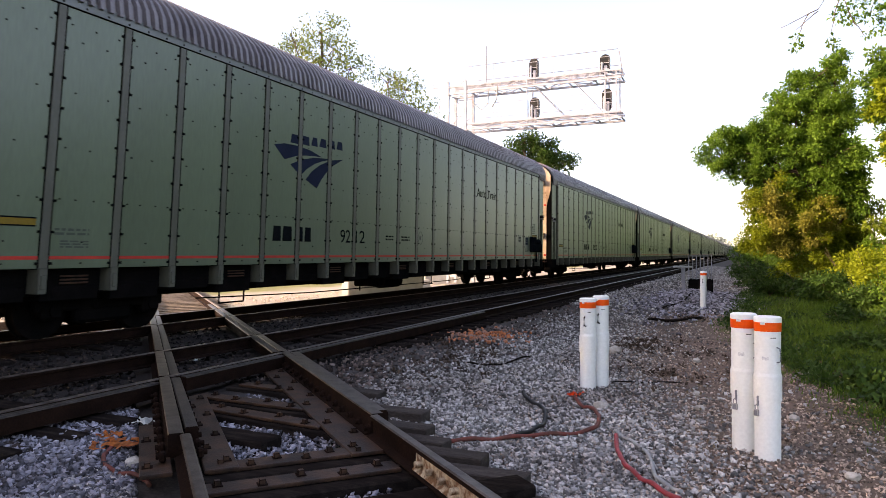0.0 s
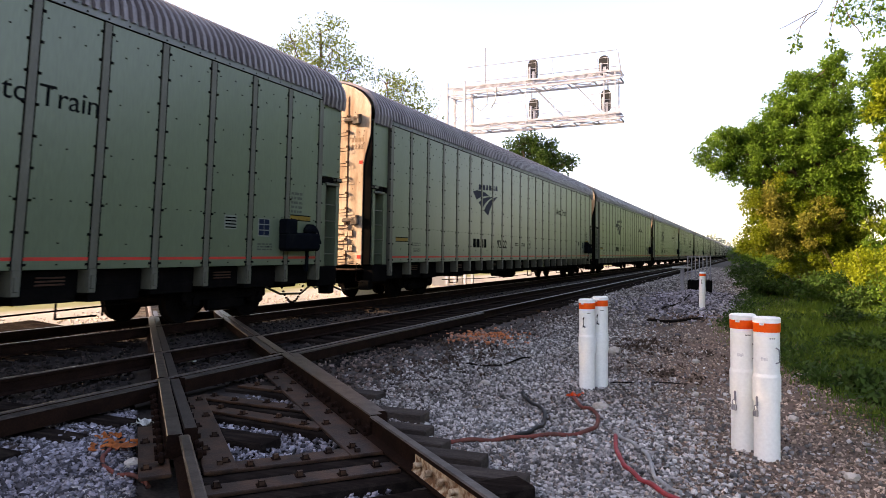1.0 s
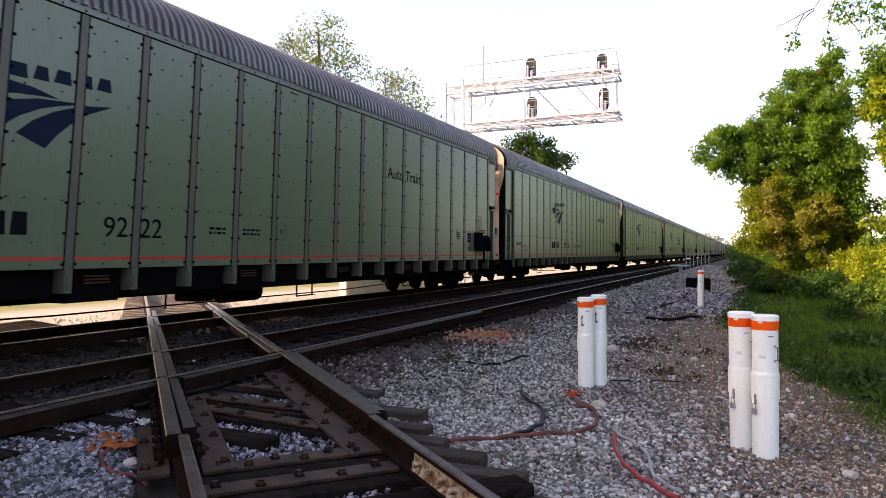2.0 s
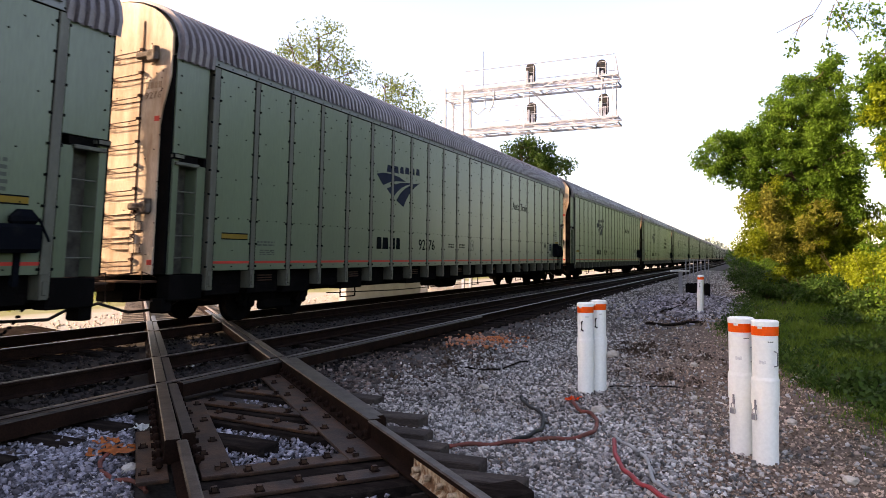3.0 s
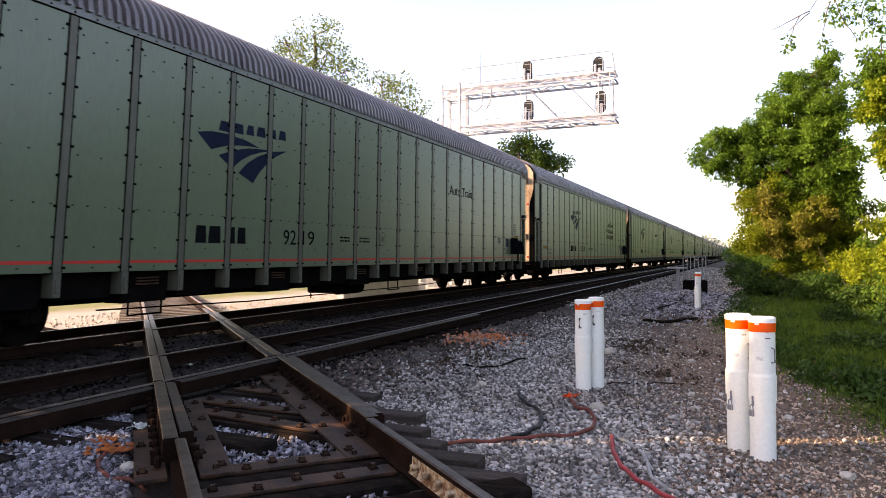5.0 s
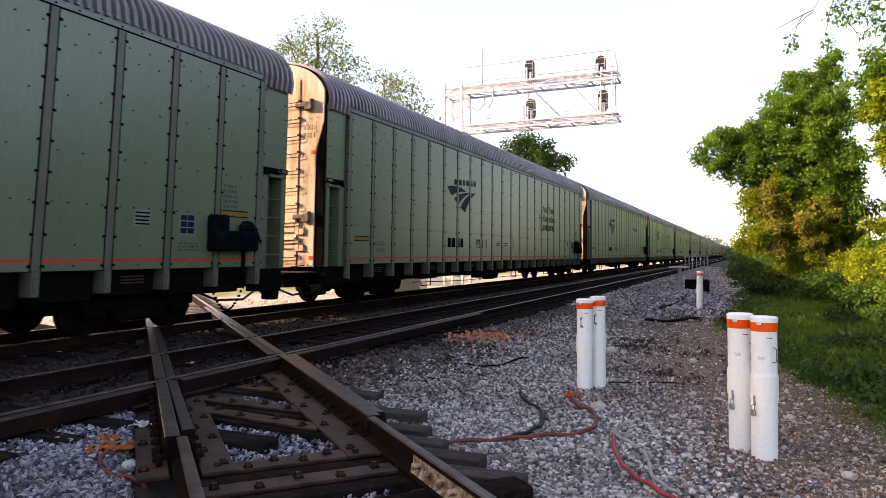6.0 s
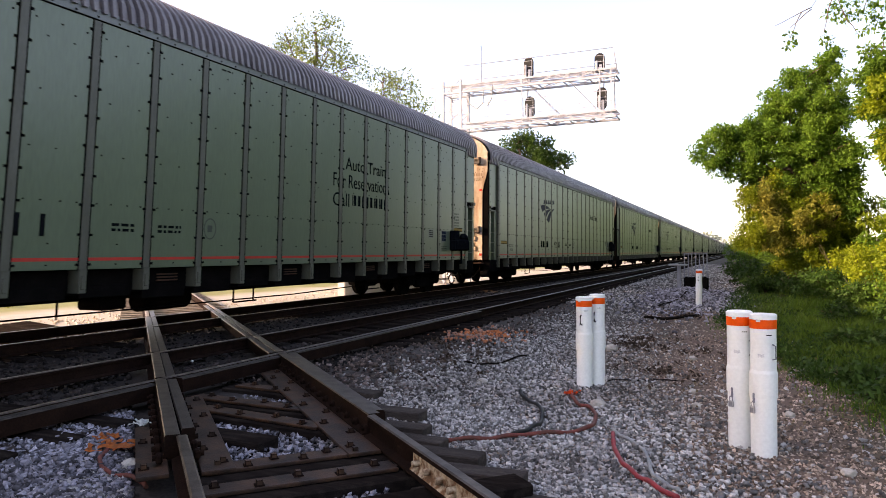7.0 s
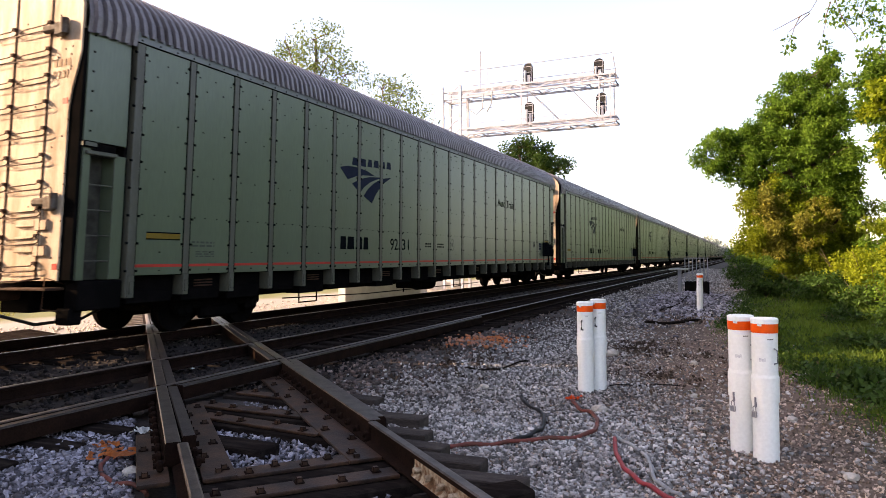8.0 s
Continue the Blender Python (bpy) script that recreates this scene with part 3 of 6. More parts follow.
        part("end_side_panel", bm, (CAR_PAINT, SILL_STEEL, STUB_GRIME_RECESS_SHADE), car)
        # black blocks stand in for the shade inside the slot and edge gaps
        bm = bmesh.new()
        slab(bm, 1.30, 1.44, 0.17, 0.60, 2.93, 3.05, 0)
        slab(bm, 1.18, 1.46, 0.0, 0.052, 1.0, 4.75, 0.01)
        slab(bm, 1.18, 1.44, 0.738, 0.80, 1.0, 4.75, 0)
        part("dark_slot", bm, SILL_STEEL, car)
        bm = bmesh.new()
        slab(bm, 1.40, 1.53, 0.08, 0.57, 2.86, 2.92, 0.01)
        slab(bm, 1.42, 1.54, 0.02, 0.24, 2.96, 3.06, 0.02, 1)
        part("step_ledge", bm, (POST_PAINT, SILL_STEEL), car)
        for zz in (1.28, 1.66, 2.04, 2.42):
            bm = bmesh.new()
            tube(bm, (1.45, yy(0.17), zz), (1.45, yy(0.55), zz), 0.012, n=6)
            part("ladder_rung", bm, POST_PAINT, car)
        bm = bmesh.new()
        slab(bm, 1.38, SIDE + 0.02, 0.79, PANEL0 + 0.06, 0.72, 4.755, 0.01)
        part("corner_post", bm, POST_PAINT, car)
        bm = bmesh.new()
        slab(bm, 1.20, 1.50, 0.1, 0.78, 0.55, 0.99, 0.02)
        slab(bm, 1.1, 1.42, 0.05, 0.25, 0.35, 0.6, 0.03)
        part("step_box", bm, SILL_STEEL, car)

    # end doors
    for y, s in ((FRONT, -1), (CAR_LEN, 1)):
        bm = bmesh.new()
        pts = [(-1.22, 1.0), (1.22, 1.0), (1.22, 3.55), (1.27, 3.85), (1.36, 4.15), (1.42, 4.4), (1.42, 4.8)] + [(x * 0.95, z - 0.02) for x, z in arc[1:-1]] + [(-1.42, 4.8), (-1.42, 4.4), (-1.36, 4.15), (-1.27, 3.85), (-1.22, 3.55)]
        a, b = y + s * 0.03, y - s * 0.02
        extrude_profile(bm, pts, a, b)
        bmesh.ops.recalc_face_normals(bm, faces=bm.faces)
        door = part("end_door", bm, END_PAINT, car, "rust-streaked cream end door with ladder rungs")
        f = y + s * 0.03
        bm = bmesh.new()
        for x in (-0.76, -0.03, 0.76):
            top = 5.84 - 0.42 * (abs(x) / 0.76) ** 2
            lo, hi = sorted((f, f + s * 0.014))
            box(bm, (x - 0.014, lo, 1.02), (x + 0.014, hi, top))
        rnd = random.Random(3)
        for q in range(60):
            x, z = rnd.choice((0.2, 0.5, 0.95, 1.1, 1.25, -0.4, -1.1)) + rnd.uniform(-0.03, 0.03), rnd.uniform(1.1, 5.0)
            lo, hi = sorted((f, f + s * 0.008))
            box(bm, (x - 0.011, lo, z - 0.011), (x + 0.011, hi, z + 0.011))
        part("door_seams", bm, RUST, door)
        for x0, x1 in ((0.02, 0.86), (-0.78, 0.06)):
            for q in range(10):
                z = 1.12 + q * 0.405
                bm = bmesh.new()
                d = f + s * 0.07
                sweep(bm, [(x0, f, z + 0.02), (x0 + 0.02, d, z), (x1 - 0.06, d, z + 0.02), (x1, d, z + 0.05), (x1 - 0.03, d, z + 0.10), (x1 - 0.10, d, z + 0.14), (x1 - 0.13, d, z + 0.10), (x0 + 0.2, d, z + 0.085), (x0 + 0.02, f, z + 0.085)], 0.010, 5)
                box(bm, (x1 - 0.13, min(f, d), z + 0.115), (x1 - 0.06, max(f, d), z + 0.165), 0.008)
                part("rung", bm, RUST, door)
        for z in (2.15, 4.78):
            bm = bmesh.new()
            lo, hi = sorted((f, f + s * 0.10))
            box(bm, (0.66, lo, z - 0.05), (1.06, hi, z + 0.07), 0.03)
            box(bm, (0.92, lo, z - 0.13), (1.14, hi, z + 0.09), 0.03)
            tube(bm, (1.12, f + s * 0.07, z - 0.10), (1.12, f + s * 0.07, z + 0.13), 0.06, n=10)
            part("door_lock", bm, mat_lock, door, "weathered grey locking bracket")
        for z in (1.42, 1.80):
            bm = bmesh.new()
            lo, hi = sorted((f, f + s * 0.05))
            box(bm, (0.30, lo, z), (0.72, hi, z + 0.24), 0.01, None, 0)
            box(bm, (0.72, lo, z - 0.06), (0.84, hi, z + 0.26), 0.01, None, 1)
            box(bm, (0.84, lo, z - 0.06), (0.98, hi, z + 0.10), 0.01, None, 1)
            part("placard_holder", bm, (END_PAINT, RUST), door)
        lo, hi = sorted((f, f + s * 0.006))
        for z in (1.16, 3.62):
            bm = bmesh.new()
            box(bm, (1.10, lo, z), (1.21, hi, z + 0.09))
            part("reflector", bm, RED, door, "small red reflector")

    # plain print and labels on the side
    for seed, (rows_n, y0, z0, ln, h, material) in enumerate(((2, 2.15, 1.52, 0.55, 0.12, FAINT), (3, 2.25, 1.34, 0.45, 0.12, FAINT), (2, 11.65, 1.62, 0.42, 0.16, BLACK), (2, 12.55, 1.62, 0.50, 0.16, BLACK),
                                                              (5, 25.1, 2.15, 0.40, 0.48, FAINT), (3, 24.05, 1.35, 0.45, 0.16, FAINT), (1, 13.9, 4.66, 0.3, 0.05, BLACK))):
        tagged(part("stencil", bars(rows_n, y0, z0, ln, h, 0.003, seed + 4), material, car), kind="stuff")
    bm = bmesh.new()
    for k in range(16):
        a0, a1 = math.tau * k / 16, math.tau * (k + 1) / 16
        flat_shape(bm, [(13.75 + r * math.cos(a), 1.72 + r * math.sin(a) * 1.25) for r, a in ((0.155, a0), (0.155, a1), (0.138, a1), (0.138, a0))], Matrix.Translation((SIDE, 0, 0)), 0.003)
    box(bm, (SIDE, 13.69, 1.66), (SIDE + 0.003, 13.80, 1.78))
    part("round_stencil", bm, FAINT, car)
    for y0, z0 in ((1.15, 1.62), (25.08, 1.98)):
        bm = bmesh.new()
        box(bm, (SIDE - 0.001, y0, z0), (SIDE + 0.004, y0 + 0.72, z0 + 0.13), 0, None, 0)
        for a, b in ((z0, z0 + 0.022), (z0 + 0.108, z0 + 0.13)):
            box(bm, (SIDE, y0, a), (SIDE + 0.006, y0 + 0.72, b), 0, None, 1)
        part("warning_label", bm, (YELLOW, BLACK), car, "yellow and black warning label")
    bm = bmesh.new()
    box(bm, (SIDE, 24.05, 1.62), (SIDE + 0.004, 24.41, 1.98), 0, None, 0)
    for a in range(3):
        for b in range(2):
            box(bm, (SIDE, 24.075 + b * 0.165, 1.645 + a * 0.112), (SIDE + 0.007, 24.075 + b * 0.165 + 0.15, 1.645 + a * 0.112 + 0.095), 0, None, 1)
    part("data_plate", bm, (mat_print, NAVY), car, "dark blue data panel with white border")
    bm = bmesh.new()
    box(bm, (SIDE, 23.1, 1.74), (SIDE + 0.004, 23.43, 2.0), 0, None, 0)
    for a in range(4):
        box(bm, (SIDE, 23.12, 1.76 + a * 0.06), (SIDE + 0.007, 23.41, 1.785 + a * 0.06), 0, None, 1)
    part("notice_plate", bm, (mat_print, SILL_STEEL), car)
    # dark equipment box over the last bays
    bm = bmesh.new()
    box(bm, (1.50, 24.72, 1.34), (1.78, 25.90, 1.72), 0.05)
    box(bm, (1.50, 24.72, 1.66), (1.76, 25.08, 2.0), 0.04)
    box(bm, (1.50, 25.50, 1.66), (1.76, 25.88, 1.92), 0.10)
    tube(bm, (1.70, 25.86, 1.8), (1.66, 26.06, 1.5), 0.018, n=6)
    box(bm, (1.50, 25.65, 0.9), (1.58, 25.73, 1.4))
    part("brake_box", bm, mat_box, car, "dark blue-black hand brake housing")

    # emblem in plain swept shapes
    def blade(top, low):
        return top + low[::-1]
    bm = bmesh.new()
    for top, low in (([(0.0, 0.74), (0.35, 0.80), (0.8, 0.80), (1.3, 0.74), (1.72, 0.63)], [(0.36, 0.45), (0.75, 0.56), (1.1, 0.61), (1.45, 0.63)]),
                     ([(0.56, 0.36), (0.95, 0.50), (1.4, 0.59), (1.95, 0.62), (2.03, 0.60)], [(0.93, 0.13), (1.15, 0.30), (1.45, 0.45), (1.75, 0.54)]),
                     ([(1.12, 0.06), (1.35, 0.27), (1.65, 0.44), (2.1, 0.60), (2.6, 0.66)], [(1.55, -0.12), (1.72, 0.10), (1.90, 0.27), (2.15, 0.46)])):
        flat_shape(bm, [(6.86 + a, 2.78 + b * 0.95 + a * 0.03) for a, b in blade(top, low)], Matrix.Translation((SIDE + 0.002, 0, 0)), 0.004)
    part("emblem", bm, NAVY, car, "navy blue emblem of three swept blades")
    # word and owner's mark as plain blocks
    y = 7.40
    for w in (0.30, 0.36, 0.26, 0.30, 0.30, 0.28):
        z = 3.60 + (y - 7.40) * 0.055
        bm = bmesh.new()
        flat_shape(bm, [(y, z), (y + w - 0.02, z), (y + w - 0.05, z + 0.19), (y + 0.05, z + 0.19)], Matrix.Translation((SIDE + 0.002, 0, 0)), 0.004)
        y += w + 0.05
        part("word_block", bm, NAVY, car)
    for y, w in ((6.92, 0.27), (7.24, 0.32), (7.75, 0.20), (8.01, 0.24)):
        bm = bmesh.new()
        flat_shape(bm, [(y, 1.52), (y + w, 1.52), (y + w - 0.02, 1.83), (y + 0.02, 1.83)], Matrix.Translation((SIDE + 0.002, 0, 0)), 0.004)
        part("mark_block", bm, BLACK, car)
    for word, y0, ln in (("Auto", 18.28, 0.92), ("Train", 19.34, 0.95)):
        part("lettering", widen(text_mesh(word, 0.4, BLACK), ln, 0.30), None, car, at=Matrix.Translation((SIDE + 0.003, y0, 3.30)))

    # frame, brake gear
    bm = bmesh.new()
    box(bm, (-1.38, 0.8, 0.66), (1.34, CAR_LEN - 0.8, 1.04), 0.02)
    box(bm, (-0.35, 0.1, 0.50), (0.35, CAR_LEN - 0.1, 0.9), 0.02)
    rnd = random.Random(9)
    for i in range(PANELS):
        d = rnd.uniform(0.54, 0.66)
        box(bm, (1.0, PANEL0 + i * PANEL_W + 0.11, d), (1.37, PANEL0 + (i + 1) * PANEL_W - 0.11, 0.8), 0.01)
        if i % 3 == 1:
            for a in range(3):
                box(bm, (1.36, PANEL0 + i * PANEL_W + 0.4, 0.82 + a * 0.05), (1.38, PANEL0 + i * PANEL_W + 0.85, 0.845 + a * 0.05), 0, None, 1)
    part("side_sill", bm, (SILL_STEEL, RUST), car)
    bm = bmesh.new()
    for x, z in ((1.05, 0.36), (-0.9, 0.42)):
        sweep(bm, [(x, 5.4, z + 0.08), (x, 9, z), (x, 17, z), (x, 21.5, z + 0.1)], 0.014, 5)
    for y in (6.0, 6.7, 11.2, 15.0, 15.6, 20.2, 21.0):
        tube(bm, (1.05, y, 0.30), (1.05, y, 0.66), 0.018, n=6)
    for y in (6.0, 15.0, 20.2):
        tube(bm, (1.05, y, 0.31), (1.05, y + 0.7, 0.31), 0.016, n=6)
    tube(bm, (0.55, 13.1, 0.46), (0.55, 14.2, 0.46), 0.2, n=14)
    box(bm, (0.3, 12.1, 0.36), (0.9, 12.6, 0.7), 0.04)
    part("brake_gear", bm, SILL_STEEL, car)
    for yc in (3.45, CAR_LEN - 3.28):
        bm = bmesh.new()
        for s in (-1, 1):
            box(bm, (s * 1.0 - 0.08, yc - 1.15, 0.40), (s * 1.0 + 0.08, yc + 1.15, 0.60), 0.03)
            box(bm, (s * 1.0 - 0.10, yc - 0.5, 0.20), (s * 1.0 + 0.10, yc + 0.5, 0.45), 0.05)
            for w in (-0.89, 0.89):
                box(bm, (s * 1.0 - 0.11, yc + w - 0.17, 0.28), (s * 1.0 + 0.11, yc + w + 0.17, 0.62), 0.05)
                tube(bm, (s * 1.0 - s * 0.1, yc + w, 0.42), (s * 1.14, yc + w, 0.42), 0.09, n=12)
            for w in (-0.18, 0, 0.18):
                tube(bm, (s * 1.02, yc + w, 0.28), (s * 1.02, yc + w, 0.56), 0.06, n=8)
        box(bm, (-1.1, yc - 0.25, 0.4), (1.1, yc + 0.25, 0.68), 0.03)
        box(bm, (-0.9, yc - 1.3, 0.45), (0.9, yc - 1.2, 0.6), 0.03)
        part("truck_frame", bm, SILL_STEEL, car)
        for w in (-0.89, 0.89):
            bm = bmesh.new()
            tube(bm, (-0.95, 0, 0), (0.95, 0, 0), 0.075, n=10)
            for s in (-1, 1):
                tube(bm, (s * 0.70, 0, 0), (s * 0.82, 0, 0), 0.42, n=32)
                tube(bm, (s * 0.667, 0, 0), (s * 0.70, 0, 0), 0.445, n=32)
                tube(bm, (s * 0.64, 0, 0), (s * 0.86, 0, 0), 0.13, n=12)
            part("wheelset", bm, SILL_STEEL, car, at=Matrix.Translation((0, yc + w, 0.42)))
    # couplers, hoses, hanging chain
    for y, s in ((0, -1), (CAR_LEN, 1)):
        bm = bmesh.new()
        a, b = sorted((y - s * 0.2, y + s * 0.62))
        box(bm, (-0.13, a, 0.70), (0.13, b, 0.96), 0.04)
        a, b = sorted((y + s * 0.55, y + s * 0.83))
        box(bm, (-0.2 * s - 0.16, a, 0.66), (-0.2 * s + 0.16, b, 1.0), 0.06)
        part("coupler", bm, RUST, car)
        bm = bmesh.new()
        a, b = sorted((y + s * 0.02, y + s * 0.32))
        box(bm, (-1.2, a, 0.86), (1.25, b, 0.90), 0.01)
        for x in (-1.1, 1.2):
            sweep(bm, [(x, y, 0.95), (x, y + s * 0.3, 1.05), (x, y + s * 0.33, 0.6), (x, y + s * 0.05, 0.55)], 0.013, 5)
        sweep(bm, [(1.15, y + s * 0.34, 1.04), (0.6, y + s * 0.36, 0.98), (-0.4, y + s * 0.36, 1.02)], 0.014, 5)
        part("end_platform", bm, RUST, car)
        bm = bmesh.new()
        sweep(bm, [(0.45, y - s * 1.6, 0.62), (0.5, y - s * 0.9, 0.36), (0.5, y - s * 0.1, 0.33), (0.4, y + s * 0.45, 0.52), (0.3, y + s * 0.8, 0.42)], 0.026, 7)
        part("air_hose", bm, DARK_RUBBER, car)
    bm = bmesh.new()
    for k in range(15):
        a = k / 14
        y, z = CAR_LEN - 1.75 + a * 0.75, 0.56 - 0.34 * 4 * a * (1 - a)
        bmesh.ops.create_cone(bm, cap_ends=True, segments=6, radius1=0.022, radius2=0.022, depth=0.05, matrix=pose(1.2, y, z, 90 * (k % 2), 45, 0))
    tagged(part("chain", bm, SILL_STEEL, car), kind="stuff")
    return car


mat_print = mat("dusty_off_white_print", (0.17, 0.19, 0.175), 0.6, 0.0, (0.12, 0.135, 0.12), 5, (0.4, 0.7), 0.1)
mat_lock = mat("weathered_grey_casting", (0.11, 0.095, 0.085), 0.75, 0.1, (0.06, 0.04, 0.03), 9, (0.4, 0.65), 0.15, 60, 0.2, 50)
mat_box = mat("blue_black_grease", (0.004, 0.005, 0.007), 0.7, 0.0, (0.008, 0.009, 0.01), 5, (0.5, 0.7), 0.15, spec=0.0)

SPEED, GAP0 = 17.56, 32.74                  # metres a second; where the front of the second car stands at the start
FIRST = -2                                  # cars ahead that have already gone by
car = build_car()
cars = [car]
for k in range(FIRST + 1, 20):
    cars.append(copy_thing(car, Matrix()))


def number_cars():
    """Each passing car's own number on its side and its end door; other numbers are too small to read."""
    numbers = {0: "9212", 1: "9222", 2: "9276", 3: "9219", 4: "9211", 5: "9231"}
    for k, c in enumerate(cars):
        n = numbers.get(k + FIRST)
        if n is None:
            tagged(part("number_bars", bars(1, 9.50, 1.52, 1.12, 0.50, 0.004, k), BLACK, c), kind="stuff")
            continue
        for digits, y0, ln in ((n[:2], 9.44, 0.44), (n[2:], 10.12, 0.44)):
            part("number", widen(text_mesh(digits, 0.4, BLACK), ln, 0.31), None, c, at=Matrix.Translation((SIDE + 0.003, y0, 1.52)))
        door = [o for o in c.children if o.name.startswith("end_door")][0]
        for j, digit in enumerate(n):
            part("end_digit", widen(text_mesh(digit, 0.2, FADED_MARK), 0.035 if digit == "1" else 0.075, 0.12), None, door, at=Matrix.Translation((0.86 + j * 0.095, FRONT - 0.036, 4.02)) @ Matrix.Rotation(radians(-90), 4, "Z"))
            bm = bmesh.new()
            box(bm, (0.87 + j * 0.095, FRONT - 0.036, 4.20), (0.935 + j * 0.095, FRONT - 0.029, 4.31))
            part("end_mark", bm, FADED_MARK, door)


number_cars()


def reservation_notice(c):
    """Two more lines under the service name on one car; the second holds a number and is left as bars."""
    part("notice_line", widen(text_mesh("For Reservations", 0.3, BLACK), 2.75, 0.32), None, c, at=Matrix.Translation((SIDE + 0.003, 17.75, 2.86)))
    part("notice_line", widen(text_mesh("Call", 0.3, BLACK), 0.72, 0.32), None, c, at=Matrix.Translation((SIDE + 0.003, 17.75, 2.40)))
    y = 18.62
    for w in (0.06, 0.18, 0.18, 0.18, 0.18, 0.18, 0.06, 0.18, 0.06, 0.18, 0.18):
        bm = bmesh.new()
        box(bm, (SIDE, y, 2.44), (SIDE + 0.004, y + w * 0.62, 2.70))
        part("notice_bar", bm, BLACK, c)
        y += w * 1.12


reservation_notice(cars[4 - FIRST])


# ---- ballast ----
def stone_field(name, label, count, place, size, material, seed, small=False):
    """Loose broken stones as one mesh: place(rnd) gives x, y, z for each."""
    rnd = np.random.RandomState(seed)
    ico = np.array([(-1, -1, -1), (1, -1, -1), (1, 1, -1), (-1, 1, -1), (-1, -1, 1), (1, -1, 1), (1, 1, 1), (-1, 1, 1)]) * 0.72
    tri = np.array([(0, 2, 1), (0, 3, 2), (4, 5, 6), (4, 6, 7), (0, 1, 5), (0, 5, 4), (1, 2, 6), (1, 6, 5), (2, 3, 7), (2, 7, 6), (3, 0, 4), (3, 4, 7)])
    if small:
        ico = np.array([(1, 0, 0), (0, 1, 0), (-1, 0, 0), (0, -1, 0), (0, 0, 1), (0, 0, -1)], float)
        tri = np.array([(0, 1, 4), (1, 2, 4), (2, 3, 4), (3, 0, 4), (1, 0, 5), (2, 1, 5), (3, 2, 5), (0, 3, 5)])
    m = len(ico)
    at = place(rnd, count)
    n = len(at)
    v = np.repeat(ico[None], n, 0) * rnd.uniform(0.5, 1.3, (n, m, 1)) + rnd.normal(0, 0.12, (n, m, 3))
    sc = rnd.uniform(size[0], size[1], (n, 1)) * rnd.uniform(0.55, 1.35, (n, 3))
    sc[:, 2] *= 0.7
    v = v * sc[:, None, :]
    a, b = rnd.uniform(0, math.tau, n), rnd.uniform(-1.2, 1.2, n)
    ca, sa, cb, sb = np.cos(a), np.sin(a), np.cos(b), np.sin(b)
    y1, z1 = v[:, :, 1] * cb[:, None] - v[:, :, 2] * sb[:, None], v[:, :, 1] * sb[:, None] + v[:, :, 2] * cb[:, None]
    x2, y2 = v[:, :, 0] * ca[:, None] - y1 * sa[:, None], v[:, :, 0] * sa[:, None] + y1 * ca[:, None]
    v = np.stack([x2, y2, z1], 2) + at[:, None, :]
    f = (tri[None] + (np.arange(n) * m)[:, None, None]).reshape(-1, 3)
    me = bpy.data.meshes.new(name)
    me.vertices.add(n * m)
    me.vertices.foreach_set("co", v.astype(np.float32).ravel())
    me.loops.add(len(f) * 3)
    me.loops.foreach_set("vertex_index", f.ravel().astype(np.int32))
    me.polygons.add(len(f))
    me.polygons.foreach_set("loop_start", np.arange(0, len(f) * 3, 3, dtype=np.int32))
    me.update(calc_edges=True)
    me.materials.append(material)
    return tagged(new(name, me), label, "gravel", kind="stuff")


def heights(x, y):
    return np.array([ground_z(a, b) for a, b in zip(x, y)])


def in_view(x, y):
    """Within the wide wedge of ground that lies before the camera."""
    ang = np.arctan2(x, y)
    return (ang > -1.02) & (ang < 0.20) & (x * x + y * y > 3.0 ** 2)


def clear_of_crossing(x, y):
    u, v = x * CROSS_D.x + y * CROSS_D.y, x * CROSS_N.x + y * CROSS_N.y - CROSS_B
    on_strap = ((u > -8.2) & (u < -5.6) & (v > -0.62) & (v < 0.72)) | ((np.abs(u + 4.79) < 0.14) & (np.abs(v) < 0.7)) | ((np.abs(u + 4.35) < 0.14) & (np.abs(v) < 0.7))
    on_rail = (np.abs(np.abs(v) - HALF) < 0.24) & (u < 4)
    return ~(on_strap | on_rail)


def shoulder(rnd, count):
    """Thick ballast from the tie ends out to the trodden earth, thinning out."""
    d = 3.2 * (26 / 3.2) ** rnd.uniform(0, 1, count)
    ang = rnd.uniform(-1.0, 0.17, count)
    x, y = d * np.sin(ang), d * np.cos(ang)
    keep = (x > -4.0 + rnd.normal(0, 0.3, count)) & in_view(x, y) & clear_of_crossing(x, y)
    edge = np.interp(y, [3, 5, 7, 12, 18, 30], [0.1, -0.4, -1.1, -1.9, -2.5, -2.6]) + 0.25 * np.sin(y * 1.1) + rnd.normal(0, 0.45, count)
    keep &= (x < edge) | (rnd.uniform(0, 1, count) < 0.12 * np.exp(-np.maximum(0, x - edge) * 0.7))
    x, y = x[keep], y[keep]
    z = heights(x, y) + rnd.uniform(-0.012, 0.022, len(x))
    return np.stack([x, y, z], 1)


def tie_ends(rnd, count):
    """Rust-browned stones close along the tie ends."""
    d = 3.2 * (34 / 3.2) ** rnd.uniform(0, 1, count)
    ang = rnd.uniform(-1.02, 0.0, count)
    x, y = d * np.sin(ang), d * np.cos(ang)
    keep = (x > -5.35) & (x < -3.65 + rnd.normal(0, 0.3, count)) & in_view(x, y) & clear_of_crossing(x, y)
    near_left = (y < 4.6) & (x < -3.0)
    x, y = x[keep & ~near_left], y[keep & ~near_left]
    return np.stack([x, y, heights(x, y) + rnd.uniform(-0.012, 0.02, len(x))], 1)


